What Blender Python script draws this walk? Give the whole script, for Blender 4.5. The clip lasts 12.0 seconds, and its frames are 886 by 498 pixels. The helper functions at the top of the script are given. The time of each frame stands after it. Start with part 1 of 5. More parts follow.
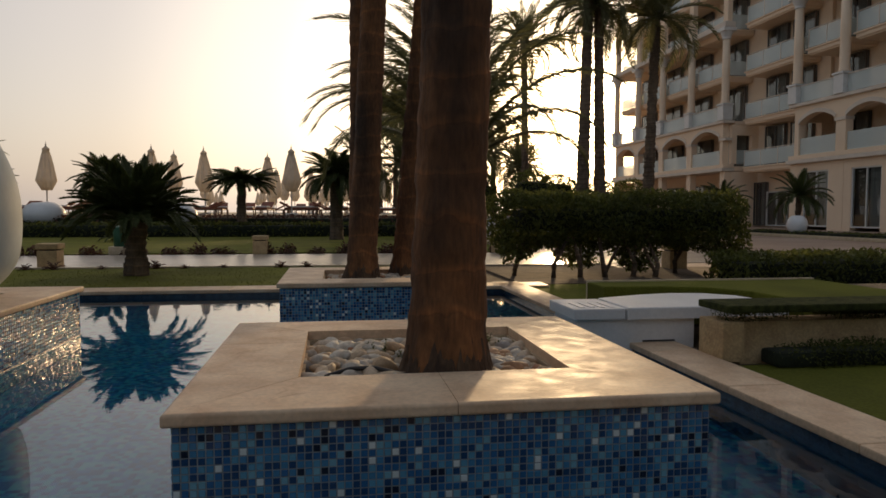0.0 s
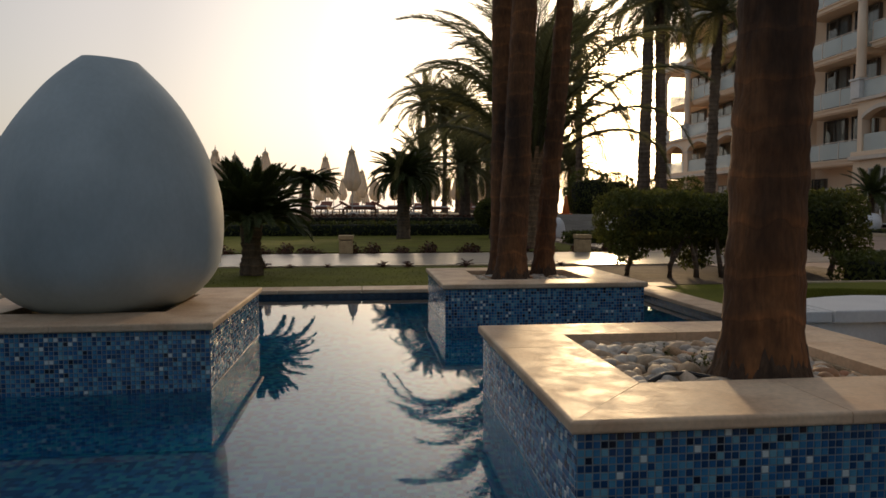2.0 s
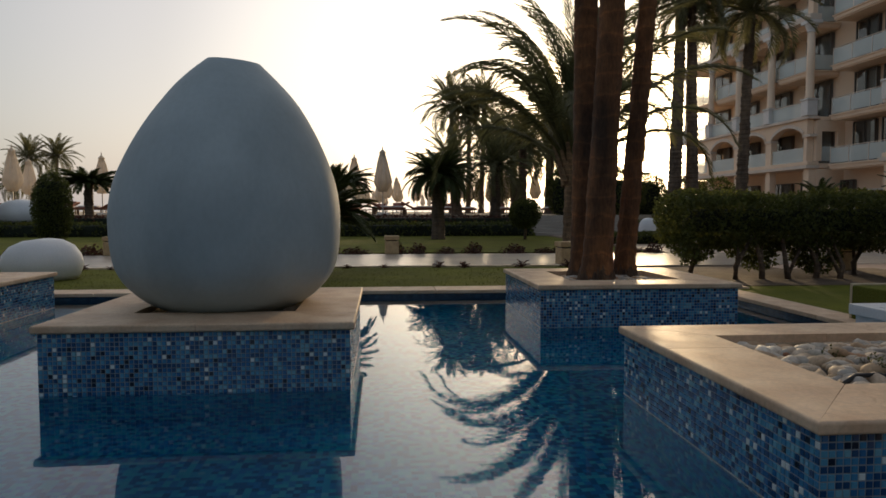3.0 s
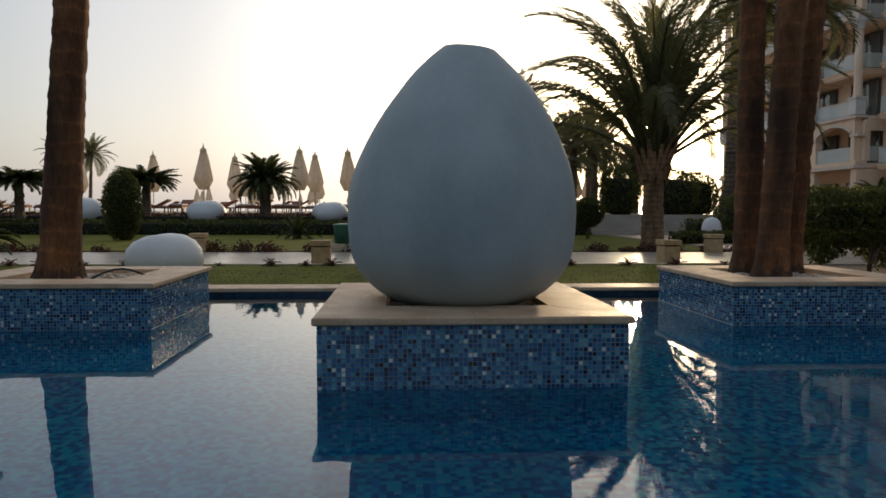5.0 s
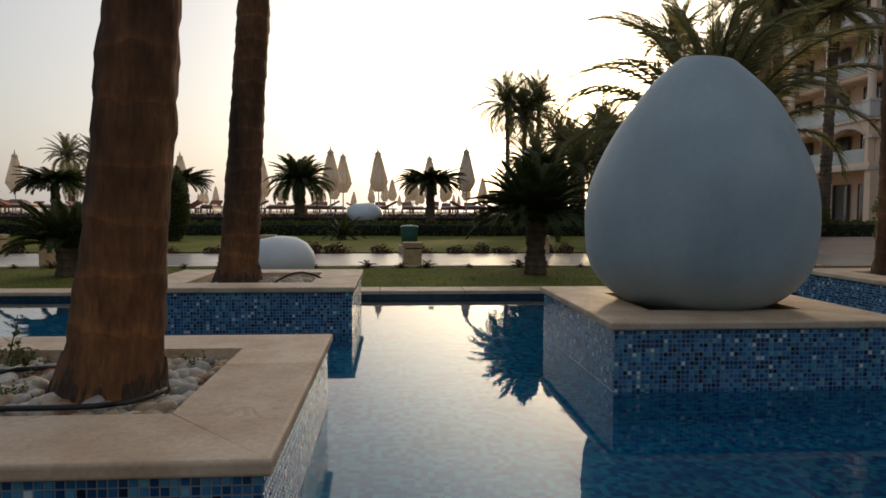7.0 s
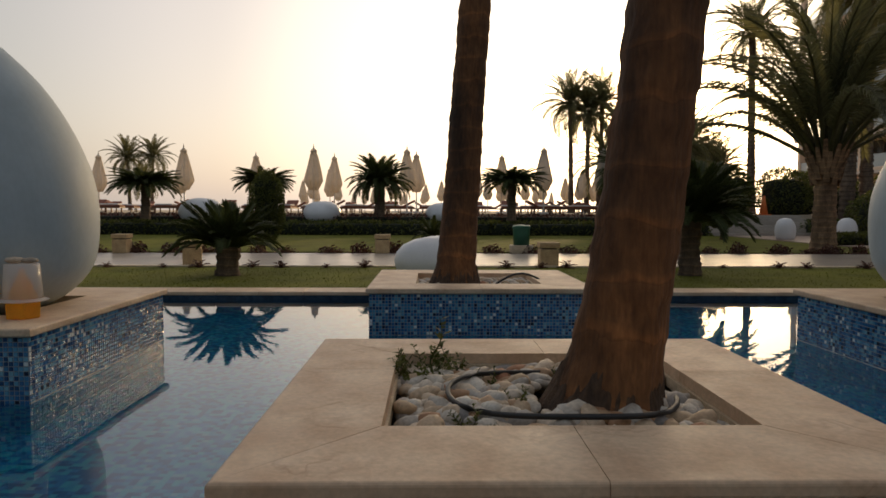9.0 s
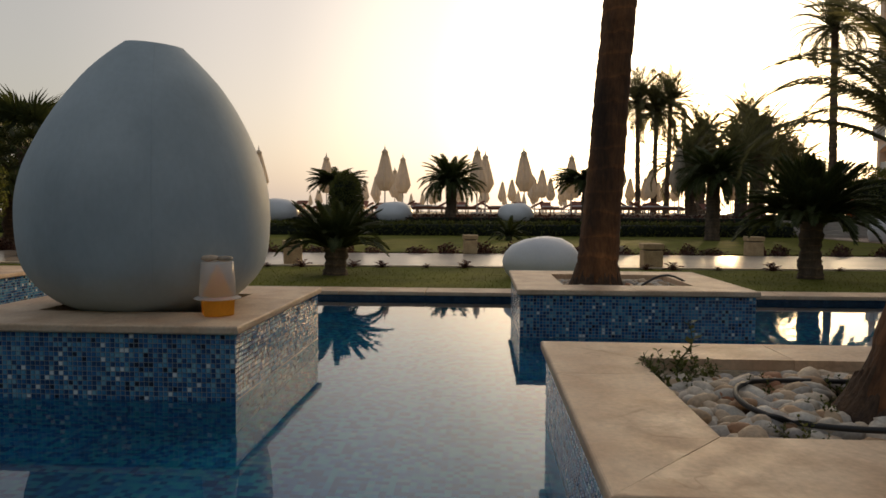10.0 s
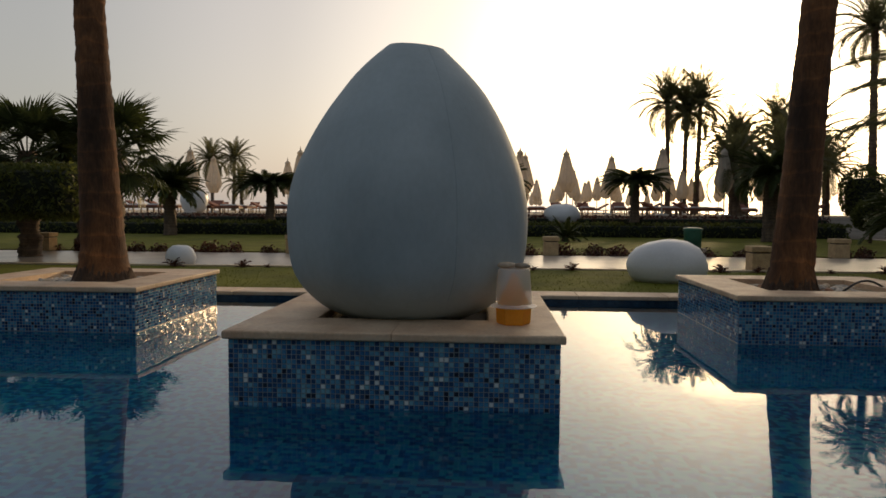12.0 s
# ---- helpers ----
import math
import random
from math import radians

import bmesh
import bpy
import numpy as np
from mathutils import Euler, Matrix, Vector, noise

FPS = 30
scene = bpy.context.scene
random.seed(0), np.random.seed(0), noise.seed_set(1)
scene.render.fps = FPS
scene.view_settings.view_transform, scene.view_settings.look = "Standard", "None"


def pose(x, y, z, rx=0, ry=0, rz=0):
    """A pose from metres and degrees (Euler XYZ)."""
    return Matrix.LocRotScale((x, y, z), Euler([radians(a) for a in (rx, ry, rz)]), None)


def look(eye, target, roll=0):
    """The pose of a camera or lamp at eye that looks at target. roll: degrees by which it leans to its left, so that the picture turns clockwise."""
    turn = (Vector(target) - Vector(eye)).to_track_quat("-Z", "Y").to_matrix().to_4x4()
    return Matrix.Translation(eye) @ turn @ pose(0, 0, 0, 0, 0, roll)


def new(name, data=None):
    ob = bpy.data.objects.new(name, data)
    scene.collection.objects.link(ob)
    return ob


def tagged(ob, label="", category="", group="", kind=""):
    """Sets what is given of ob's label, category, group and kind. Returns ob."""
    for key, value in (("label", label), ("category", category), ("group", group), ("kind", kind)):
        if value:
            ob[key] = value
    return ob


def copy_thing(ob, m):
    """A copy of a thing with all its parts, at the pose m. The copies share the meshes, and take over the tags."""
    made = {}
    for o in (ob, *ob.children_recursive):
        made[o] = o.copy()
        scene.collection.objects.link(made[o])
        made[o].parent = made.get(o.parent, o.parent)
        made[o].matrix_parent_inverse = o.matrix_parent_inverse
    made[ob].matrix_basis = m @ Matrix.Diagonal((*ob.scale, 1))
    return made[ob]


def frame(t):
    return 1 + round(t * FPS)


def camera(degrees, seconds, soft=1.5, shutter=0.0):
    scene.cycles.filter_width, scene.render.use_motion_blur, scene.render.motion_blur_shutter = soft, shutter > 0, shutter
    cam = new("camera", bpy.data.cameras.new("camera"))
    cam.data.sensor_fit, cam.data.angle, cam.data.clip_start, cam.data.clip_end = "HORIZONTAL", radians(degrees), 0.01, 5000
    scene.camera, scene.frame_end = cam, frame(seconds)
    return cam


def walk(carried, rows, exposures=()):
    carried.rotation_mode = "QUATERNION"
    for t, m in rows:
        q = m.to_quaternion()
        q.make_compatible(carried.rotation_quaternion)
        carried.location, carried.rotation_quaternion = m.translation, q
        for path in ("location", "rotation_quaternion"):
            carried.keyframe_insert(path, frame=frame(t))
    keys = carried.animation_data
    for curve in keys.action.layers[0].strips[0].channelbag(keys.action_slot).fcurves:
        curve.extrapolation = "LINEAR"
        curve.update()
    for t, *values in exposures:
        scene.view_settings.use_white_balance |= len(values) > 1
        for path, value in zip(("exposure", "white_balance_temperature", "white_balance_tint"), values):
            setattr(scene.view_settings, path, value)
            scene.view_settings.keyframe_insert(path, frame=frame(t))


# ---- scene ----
cam = camera(65.79, 12.0, soft=1.6)
PATH = [
    (0.0, -0.504, -0.024, 1.185, 86.92, -0.16, -9.03),
    (0.5, -0.805, 0.028, 1.196, 86.83, -0.07, -8.26),
    (1.0, -1.173, 0.032, 1.198, 86.78, -0.01, -7.87),
    (1.5, -1.536, 0.119, 1.197, 86.78, 0.03, -7.28),
    (2.0, -1.912, 0.184, 1.212, 86.78, 0.04, -6.30),
    (2.5, -2.371, 0.218, 1.221, 86.84, 0.08, -5.79),
    (3.0, -2.789, 0.251, 1.212, 86.83, -0.02, -5.15),
    (5.0, -4.568, 0.550, 1.138, 86.85, -0.20, -3.61),
    (5.5, -5.089, 0.552, 1.139, 86.78, -0.36, -3.83),
    (6.0, -5.574, 0.555, 1.160, 86.83, -0.33, -3.85),
    (6.5, -6.096, 0.533, 1.189, 86.83, -0.24, -4.22),
    (8.5, -8.147, 0.714, 1.161, 86.85, -0.32, -3.92),
    (9.0, -8.642, 0.761, 1.185, 86.77, -0.19, -1.0),
    (9.5, -9.113, 0.805, 1.167, 86.78, -0.22, 1.51),
    (10.0, -9.612, 0.862, 1.168, 86.82, -0.25, 3.35),
    (10.5, -10.144, 0.856, 1.183, 86.76, -0.16, 3.72),
    (11.0, -10.661, 0.895, 1.173, 86.73, -0.27, 3.84),
    (11.5, -11.117, 0.874, 1.183, 86.75, -0.31, 4.07),
    (12.0, -11.629, 0.841, 1.202, 86.80, -0.32, 3.77),
]
walk(cam, [(t, pose(x, y, z, rx, ry, rz)) for t, x, y, z, rx, ry, rz in PATH],
     [(0.0, 0.16, 7150, 12), (1.5, 0.20, 7200, 12), (2.5, 0.16, 6750, 10), (5.5, 0.40, 6450, 8), (6.5, 0.36, 6500, 8), (8.5, 0.33, 7250, 12), (9.5, 0.30, 7300, 12), (10.5, 0.13, 7450, 11), (11.2, 0.05, 7450, 11), (12.0, 0.0, 7050, 10)])

# ---- daylight: a low hazy sun over the sea ----
SUN_TURN, SUN_RISE = 19.2, 7.8
sun_way = Vector((math.sin(radians(SUN_TURN)) * math.cos(radians(SUN_RISE)), math.cos(radians(SUN_TURN)) * math.cos(radians(SUN_RISE)), math.sin(radians(SUN_RISE))))
world = bpy.data.worlds.new("sky")
scene.world = world
world.use_nodes = True
wn, wl = world.node_tree.nodes, world.node_tree.links
wn.clear()
sky = wn.new("ShaderNodeTexSky")
sky.sky_type, sky.sun_disc = "NISHITA", False
sky.sun_elevation, sky.sun_rotation = radians(SUN_RISE), radians(SUN_TURN)
sky.air_density, sky.dust_density, sky.ozone_density = 1.0, 4.0, 2.0
sky_bg = wn.new("ShaderNodeBackground")
sky_bg.inputs["Strength"].default_value = 0.06
wl.new(sky.outputs["Color"], sky_bg.inputs["Color"])
# haze: a pale veil all over, brighter round the sun
geo = wn.new("ShaderNodeTexCoord")
dot = wn.new("ShaderNodeVectorMath")
dot.operation = "DOT_PRODUCT"
dot.inputs[1].default_value = sun_way
wl.new(geo.outputs["Generated"], dot.inputs[0])
glow = wn.new("ShaderNodeValToRGB")
glow.color_ramp.interpolation = "EASE"
els = glow.color_ramp.elements
els[0].position, els[0].color = 0.0, (0.22, 0.25, 0.31, 1)
els[1].position, els[1].color = 1.0, (11.0, 8.2, 5.0, 1)
for at, c in ((0.60, (0.38, 0.37, 0.37, 1)), (0.80, (0.55, 0.51, 0.505, 1)), (0.91, (0.79, 0.735, 0.71, 1)), (0.975, (1.3, 1.21, 1.13, 1)), (0.992, (1.9, 1.72, 1.5, 1))):
    e = els.new(at)
    e.color = c
wl.new(dot.outputs["Value"], glow.inputs["Fac"])
haze_bg = wn.new("ShaderNodeBackground")
haze_bg.inputs["Strength"].default_value = 0.8
wl.new(glow.outputs["Color"], haze_bg.inputs["Color"])
both = wn.new("ShaderNodeAddShader")
wl.new(sky_bg.outputs[0], both.inputs[0])
wl.new(haze_bg.outputs[0], both.inputs[1])
wout = wn.new("ShaderNodeOutputWorld")
wl.new(both.outputs[0], wout.inputs["Surface"])
sun_data = bpy.data.lights.new("sun", "SUN")
sun_data.energy, sun_data.angle, sun_data.color = 2.2, radians(2.6), (1.0, 0.72, 0.42)
sun = new("sun", sun_data)
sun.matrix_world = look(sun_way * 60, (0, 0, 0))


# ---- materials ----
def material(name, colour, rough=0.6, vary=0.25, scale=4.0, fine=60.0, bump=0.15, metal=0.0, spec=0.5, second=None, stretch=(1, 1, 1), trans=0.0, each=0.0):
    """Paint, stone, bark, leaf: a base colour that drifts at two scales, with relief. second: a colour that stains it; each: how far each piece differs."""
    m = bpy.data.materials.new(name)
    m.use_nodes = True
    n, l = m.node_tree.nodes, m.node_tree.links
    b = n["Principled BSDF"]
    tc = n.new("ShaderNodeTexCoord")
    mp = n.new("ShaderNodeMapping")
    mp.inputs["Scale"].default_value = stretch
    l.new(tc.outputs["Object"], mp.inputs["Vector"])
    big, small = n.new("ShaderNodeTexNoise"), n.new("ShaderNodeTexNoise")
    for t, s, d in ((big, scale, 4.0), (small, fine, 3.0)):
        t.inputs["Scale"].default_value, t.inputs["Detail"].default_value = s, d
        l.new(mp.outputs[0], t.inputs["Vector"])
    ramp = n.new("ShaderNodeValToRGB")
    lo = tuple(c * (1 - vary) for c in colour) if second is None else second
    ramp.color_ramp.elements[0].position, ramp.color_ramp.elements[1].position = 0.32, 0.66
    ramp.color_ramp.elements[0].color, ramp.color_ramp.elements[1].color = (*lo, 1), (*colour, 1)
    l.new(big.outputs["Fac"], ramp.inputs["Fac"])
    grain = n.new("ShaderNodeMapRange")
    grain.inputs["From Min"].default_value, grain.inputs["From Max"].default_value = 0.3, 0.7
    grain.inputs["To Min"].default_value, grain.inputs["To Max"].default_value = 1 - vary * 0.6, 1 + vary * 0.4
    l.new(small.outputs["Fac"], grain.inputs["Value"])
    hsv = n.new("ShaderNodeHueSaturation")
    l.new(ramp.outputs["Color"], hsv.inputs["Color"])
    if each:
        gi = n.new("ShaderNodeNewGeometry")
        oi = n.new("ShaderNodeObjectInfo")
        ad = n.new("ShaderNodeMath")
        ad.operation = "ADD"
        l.new(gi.outputs["Random Per Island"], ad.inputs[0])
        l.new(oi.outputs["Random"], ad.inputs[1])
        fr = n.new("ShaderNodeMath")
        fr.operation = "FRACT"
        l.new(ad.outputs[0], fr.inputs[0])
        mr = n.new("ShaderNodeMapRange")
        mr.inputs["To Min"].default_value, mr.inputs["To Max"].default_value = 1 - each, 1 + each
        l.new(fr.outputs[0], mr.inputs["Value"])
        mu = n.new("ShaderNodeMath")
        mu.operation = "MULTIPLY"
        l.new(mr.outputs[0], mu.inputs[0])
        l.new(grain.outputs[0], mu.inputs[1])
        l.new(mu.outputs[0], hsv.inputs["Value"])
    else:
        l.new(grain.outputs[0], hsv.inputs["Value"])
    l.new(hsv.outputs["Color"], b.inputs["Base Color"])
    b.inputs["Roughness"].default_value, b.inputs["Metallic"].default_value = rough, metal
    b.inputs["Specular IOR Level"].default_value = spec
    if bump:
        bp = n.new("ShaderNodeBump")
        bp.inputs["Strength"].default_value, bp.inputs["Distance"].default_value = bump, 0.02
        l.new(small.outputs["Fac"], bp.inputs["Height"])
        l.new(bp.outputs["Normal"], b.inputs["Normal"])
    if trans:
        tl, mx = n.new("ShaderNodeBsdfTranslucent"), n.new("ShaderNodeMixShader")
        l.new(hsv.outputs["Color"], tl.inputs["Color"])
        mx.inputs["Fac"].default_value = trans
        out = n["Material Output"]
        l.new(b.outputs[0], mx.inputs[1])
        l.new(tl.outputs[0], mx.inputs[2])
        l.new(mx.outputs[0], out.inputs["Surface"])
    return m


def clear(name, colour, rough, ior):
    m = bpy.data.materials.new(name)
    m.use_nodes = True
    b = m.node_tree.nodes["Principled BSDF"]
    b.inputs["Base Color"].default_value = (*colour, 1)
    b.inputs["Roughness"].default_value, b.inputs["IOR"].default_value = rough, ior
    b.inputs["Transmission Weight"].default_value = 1.0
    return m


def mosaic(name, per_piece):
    """Glass mosaic. per_piece: colours picked tile by tile; else drawn small for the pool's bed under the water."""
    m = bpy.data.materials.new(name)
    m.use_nodes = True
    n, l = m.node_tree.nodes, m.node_tree.links
    b = n["Principled BSDF"]
    ramp = n.new("ShaderNodeValToRGB")
    ramp.color_ramp.interpolation = "CONSTANT"
    e = ramp.color_ramp.elements
    e[0].position, e[0].color = 0.0, (0.012, 0.022, 0.045, 1) if per_piece else (0.014, 0.11, 0.22, 1)
    e[1].position, e[1].color = 0.035, (0.018, 0.07, 0.175, 1) if per_piece else (0.015, 0.13, 0.26, 1)
    for at, c in ((0.29, (0.03, 0.145, 0.325)), (0.52, (0.058, 0.235, 0.42)), (0.73, (0.105, 0.33, 0.49)), (0.88, (0.19, 0.43, 0.54)), (0.962, (0.74, 0.80, 0.78))):
        x = e.new(at)
        x.color = (*c, 1) if per_piece else (0.012 + c[0] * 0.12, 0.055 + min(c[1], 0.30) * 0.95, 0.095 + min(c[2], 0.36) * 0.85, 1)
    if per_piece:
        gi, oi, ad, fr = n.new("ShaderNodeNewGeometry"), n.new("ShaderNodeObjectInfo"), n.new("ShaderNodeMath"), n.new("ShaderNodeMath")
        ad.operation, fr.operation = "ADD", "FRACT"
        l.new(gi.outputs["Random Per Island"], ad.inputs[0])
        l.new(oi.outputs["Random"], ad.inputs[1])
        l.new(ad.outputs[0], fr.inputs[0])
        l.new(fr.outputs[0], ramp.inputs["Fac"])
        l.new(ramp.outputs["Color"], b.inputs["Base Color"])
    else:
        tc = n.new("ShaderNodeTexCoord")
        sc = n.new("ShaderNodeVectorMath")
        sc.operation = "SCALE"
        sc.inputs["Scale"].default_value = 1 / 0.038
        l.new(tc.outputs["Object"], sc.inputs[0])
        fl = n.new("ShaderNodeVectorMath")
        fl.operation = "FLOOR"
        l.new(sc.outputs[0], fl.inputs[0])
        wh = n.new("ShaderNodeTexWhiteNoise")
        l.new(fl.outputs[0], wh.inputs["Vector"])
        l.new(wh.outputs["Value"], ramp.inputs["Fac"])
        big = n.new("ShaderNodeTexNoise")
        big.inputs["Scale"].default_value = 1.3
        l.new(tc.outputs["Object"], big.inputs["Vector"])
        mx = n.new("ShaderNodeMix")
        mx.data_type = "RGBA"
        mr = n.new("ShaderNodeMapRange")
        mr.inputs["From Min"].default_value, mr.inputs["From Max"].default_value = 0.5, 0.8
        mr.inputs["To Max"].default_value = 0.35
        l.new(big.outputs["Fac"], mr.inputs["Value"])
        l.new(mr.outputs[0], mx.inputs["Factor"])
        l.new(ramp.outputs["Color"], mx.inputs["A"])
        mx.inputs["B"].default_value = (0.10, 0.13, 0.09, 1)
        l.new(mx.outputs["Result"], b.inputs["Base Color"])
    b.inputs["Roughness"].default_value = 0.13 if per_piece else 0.10
    return m


def water_material():
    m = bpy.data.materials.new("pool_water")
    m.use_nodes = True
    n, l = m.node_tree.nodes, m.node_tree.links
    b = n["Principled BSDF"]
    b.inputs["Base Color"].default_value = (0.40, 0.75, 0.95, 1)
    b.inputs["Roughness"].default_value, b.inputs["IOR"].default_value = 0.0, 1.33
    b.inputs["Transmission Weight"].default_value = 1.0
    tc, mp = n.new("ShaderNodeTexCoord"), n.new("ShaderNodeMapping")
    mp.inputs["Scale"].default_value = (1.0, 1.6, 1)
    l.new(tc.outputs["Object"], mp.inputs["Vector"])
    a, c = n.new("ShaderNodeTexNoise"), n.new("ShaderNodeTexNoise")
    a.inputs["Scale"].default_value, c.inputs["Scale"].default_value = 1.3, 10.0
    mu = n.new("ShaderNodeMath")
    mu.operation, mu.inputs[1].default_value = "MULTIPLY", 0.13
    ad = n.new("ShaderNodeMath")
    ad.operation = "ADD"
    for t in (a, c):
        l.new(mp.outputs[0], t.inputs["Vector"])
    l.new(c.outputs["Fac"], mu.inputs[0])
    l.new(a.outputs["Fac"], ad.inputs[0])
    l.new(mu.outputs[0], ad.inputs[1])
    bp = n.new("ShaderNodeBump")
    bp.inputs["Strength"].default_value, bp.inputs["Distance"].default_value = 0.10, 0.012
    l.new(ad.outputs[0], bp.inputs["Height"])
    l.new(bp.outputs["Normal"], b.inputs["Normal"])
    return m


def bark(name, pale, dark, ring, depth):
    """Palm bark: upright fibres, blotches and thin dark leaf-scar rings."""
    m = material(name, pale, 0.92, 0.35, 2.4, 40, 0.5, second=dark, stretch=(1, 1, 0.3))
    n, l = m.node_tree.nodes, m.node_tree.links
    b = n["Principled BSDF"]
    tc, sp = n.new("ShaderNodeTexCoord"), n.new("ShaderNodeSeparateXYZ")
    l.new(tc.outputs["Object"], sp.inputs[0])
    wob = n.new("ShaderNodeTexNoise")
    wob.inputs["Scale"].default_value, wob.inputs["Detail"].default_value = 3.0, 3.0
    l.new(tc.outputs["Object"], wob.inputs["Vector"])
    ma = n.new("ShaderNodeMath")
    ma.operation, ma.inputs[1].default_value = "MULTIPLY_ADD", ring * 1.1
    l.new(wob.outputs["Fac"], ma.inputs[0])
    l.new(sp.outputs["Z"], ma.inputs[2])
    di = n.new("ShaderNodeMath")
    di.operation, di.inputs[1].default_value = "DIVIDE", ring
    l.new(ma.outputs[0], di.inputs[0])
    fr = n.new("ShaderNodeMath")
    fr.operation = "FRACT"
    l.new(di.outputs[0], fr.inputs[0])
    rp = n.new("ShaderNodeValToRGB")
    e = rp.color_ramp.elements
    e[0].position, e[0].color = 0.0, (0.70, 0.68, 0.66, 1)
    e[1].position, e[1].color = 1.0, (0.95, 0.95, 0.95, 1)
    for at, c in ((0.05, (1.45, 1.3, 1.15, 1)), (0.13, (1.25, 1.18, 1.1, 1)), (0.2, (0.92, 0.92, 0.92, 1)), (0.9, (0.82, 0.80, 0.80, 1))):
        k = e.new(at)
        k.color = c
    l.new(fr.outputs[0], rp.inputs["Fac"])
    mx = n.new("ShaderNodeMix")
    mx.data_type, mx.blend_type = "RGBA", "MULTIPLY"
    mx.inputs["Factor"].default_value = depth
    hsv = [q for q in n if q.bl_idname == "ShaderNodeHueSaturation"][0]
    mp, st = n.new("ShaderNodeMapping"), n.new("ShaderNodeTexNoise")
    mp.inputs["Scale"].default_value = (1, 1, 0.55)
    st.inputs["Scale"].default_value, st.inputs["Detail"].default_value = 7.0, 9.0
    st.inputs["Roughness"].default_value = 0.68
    l.new(tc.outputs["Object"], mp.inputs["Vector"])
    l.new(mp.outputs[0], st.inputs["Vector"])
    sr = n.new("ShaderNodeMapRange")
    sr.inputs["From Min"].default_value, sr.inputs["From Max"].default_value = 0.32, 0.68
    sr.inputs["To Min"].default_value, sr.inputs["To Max"].default_value = 0.32, 1.42
    l.new(st.outputs["Fac"], sr.inputs["Value"])
    fib = n.new("ShaderNodeMix")
    fib.data_type, fib.blend_type = "RGBA", "MULTIPLY"
    fib.inputs["Factor"].default_value = 0.62
    l.new(hsv.outputs["Color"], fib.inputs["A"])
    # fine upright fibres over the blotches
    mp2, st2, sr2, pr = n.new("ShaderNodeMapping"), n.new("ShaderNodeTexNoise"), n.new("ShaderNodeMapRange"), n.new("ShaderNodeMath")
    mp2.inputs["Scale"].default_value = (1, 1, 0.06)
    st2.inputs["Scale"].default_value, st2.inputs["Detail"].default_value = 75.0, 3.0
    l.new(tc.outputs["Object"], mp2.inputs["Vector"])
    l.new(mp2.outputs[0], st2.inputs["Vector"])
    sr2.inputs["From Min"].default_value, sr2.inputs["From Max"].default_value = 0.35, 0.65
    sr2.inputs["To Min"].default_value, sr2.inputs["To Max"].default_value = 0.76, 1.16
    l.new(st2.outputs["Fac"], sr2.inputs["Value"])
    pr.operation = "MULTIPLY"
    l.new(sr.outputs[0], pr.inputs[0])
    l.new(sr2.outputs[0], pr.inputs[1])
    l.new(pr.outputs[0], fib.inputs["B"])
    l.new(fib.outputs["Result"], mx.inputs["A"])
    l.new(rp.outputs["Color"], mx.inputs["B"])
    l.new(mx.outputs["Result"], b.inputs["Base Color"])
    return m


def marble(name, pale, tan):
    """Cream limestone marble: cloudy, with broken rusty veins, small pits and an uneven polish."""
    m = material(name, pale, 0.5, 0.20, 3.6, 45, 0.05, spec=0.25, second=tan, each=0.06)
    n, l = m.node_tree.nodes, m.node_tree.links
    b = n["Principled BSDF"]
    tc = n.new("ShaderNodeTexCoord")
    ob = n.new("ShaderNodeObjectInfo")
    sh = n.new("ShaderNodeVectorMath")
    sh.operation = "ADD"
    l.new(tc.outputs["Object"], sh.inputs[0])
    l.new(ob.outputs["Random"], sh.inputs[1])
    vein, where, rub = n.new("ShaderNodeTexNoise"), n.new("ShaderNodeTexNoise"), n.new("ShaderNodeTexNoise")
    for t, s, d in ((vein, 3.4, 9.0), (where, 2.6, 3.0), (rub, 9.0, 4.0)):
        t.inputs["Scale"].default_value, t.inputs["Detail"].default_value = s, d
        l.new(sh.outputs[0], t.inputs["Vector"])
    vein.inputs["Distortion"].default_value = 1.2
    line = n.new("ShaderNodeValToRGB")
    e = line.color_ramp.elements
    e[0].position, e[0].color = 0.46, (0, 0, 0, 1)
    e[1].position, e[1].color = 0.54, (0, 0, 0, 1)
    k = e.new(0.5)
    k.color = (1, 1, 1, 1)
    l.new(vein.outputs["Fac"], line.inputs["Fac"])
    gate = n.new("ShaderNodeMapRange")
    gate.inputs["From Min"].default_value, gate.inputs["From Max"].default_value, gate.inputs["To Max"].default_value = 0.52, 0.68, 0.42
    l.new(where.outputs["Fac"], gate.inputs["Value"])
    mu = n.new("ShaderNodeMath")
    mu.operation = "MULTIPLY"
    l.new(line.outputs["Color"], mu.inputs[0])
    l.new(gate.outputs[0], mu.inputs[1])
    mx = n.new("ShaderNodeMix")
    mx.data_type = "RGBA"
    hsv = [q for q in n if q.bl_idname == "ShaderNodeHueSaturation"][0]
    l.new(mu.outputs[0], mx.inputs["Factor"])
    l.new(hsv.outputs["Color"], mx.inputs["A"])
    mx.inputs["B"].default_value = (0.33, 0.16, 0.085, 1)
    l.new(mx.outputs["Result"], b.inputs["Base Color"])
    rr = n.new("ShaderNodeMapRange")
    rr.inputs["From Min"].default_value, rr.inputs["From Max"].default_value = 0.35, 0.65
    rr.inputs["To Min"].default_value, rr.inputs["To Max"].default_value = 0.48, 0.64
    l.new(rub.outputs["Fac"], rr.inputs["Value"])
    l.new(rr.outputs[0], b.inputs["Roughness"])
    return m


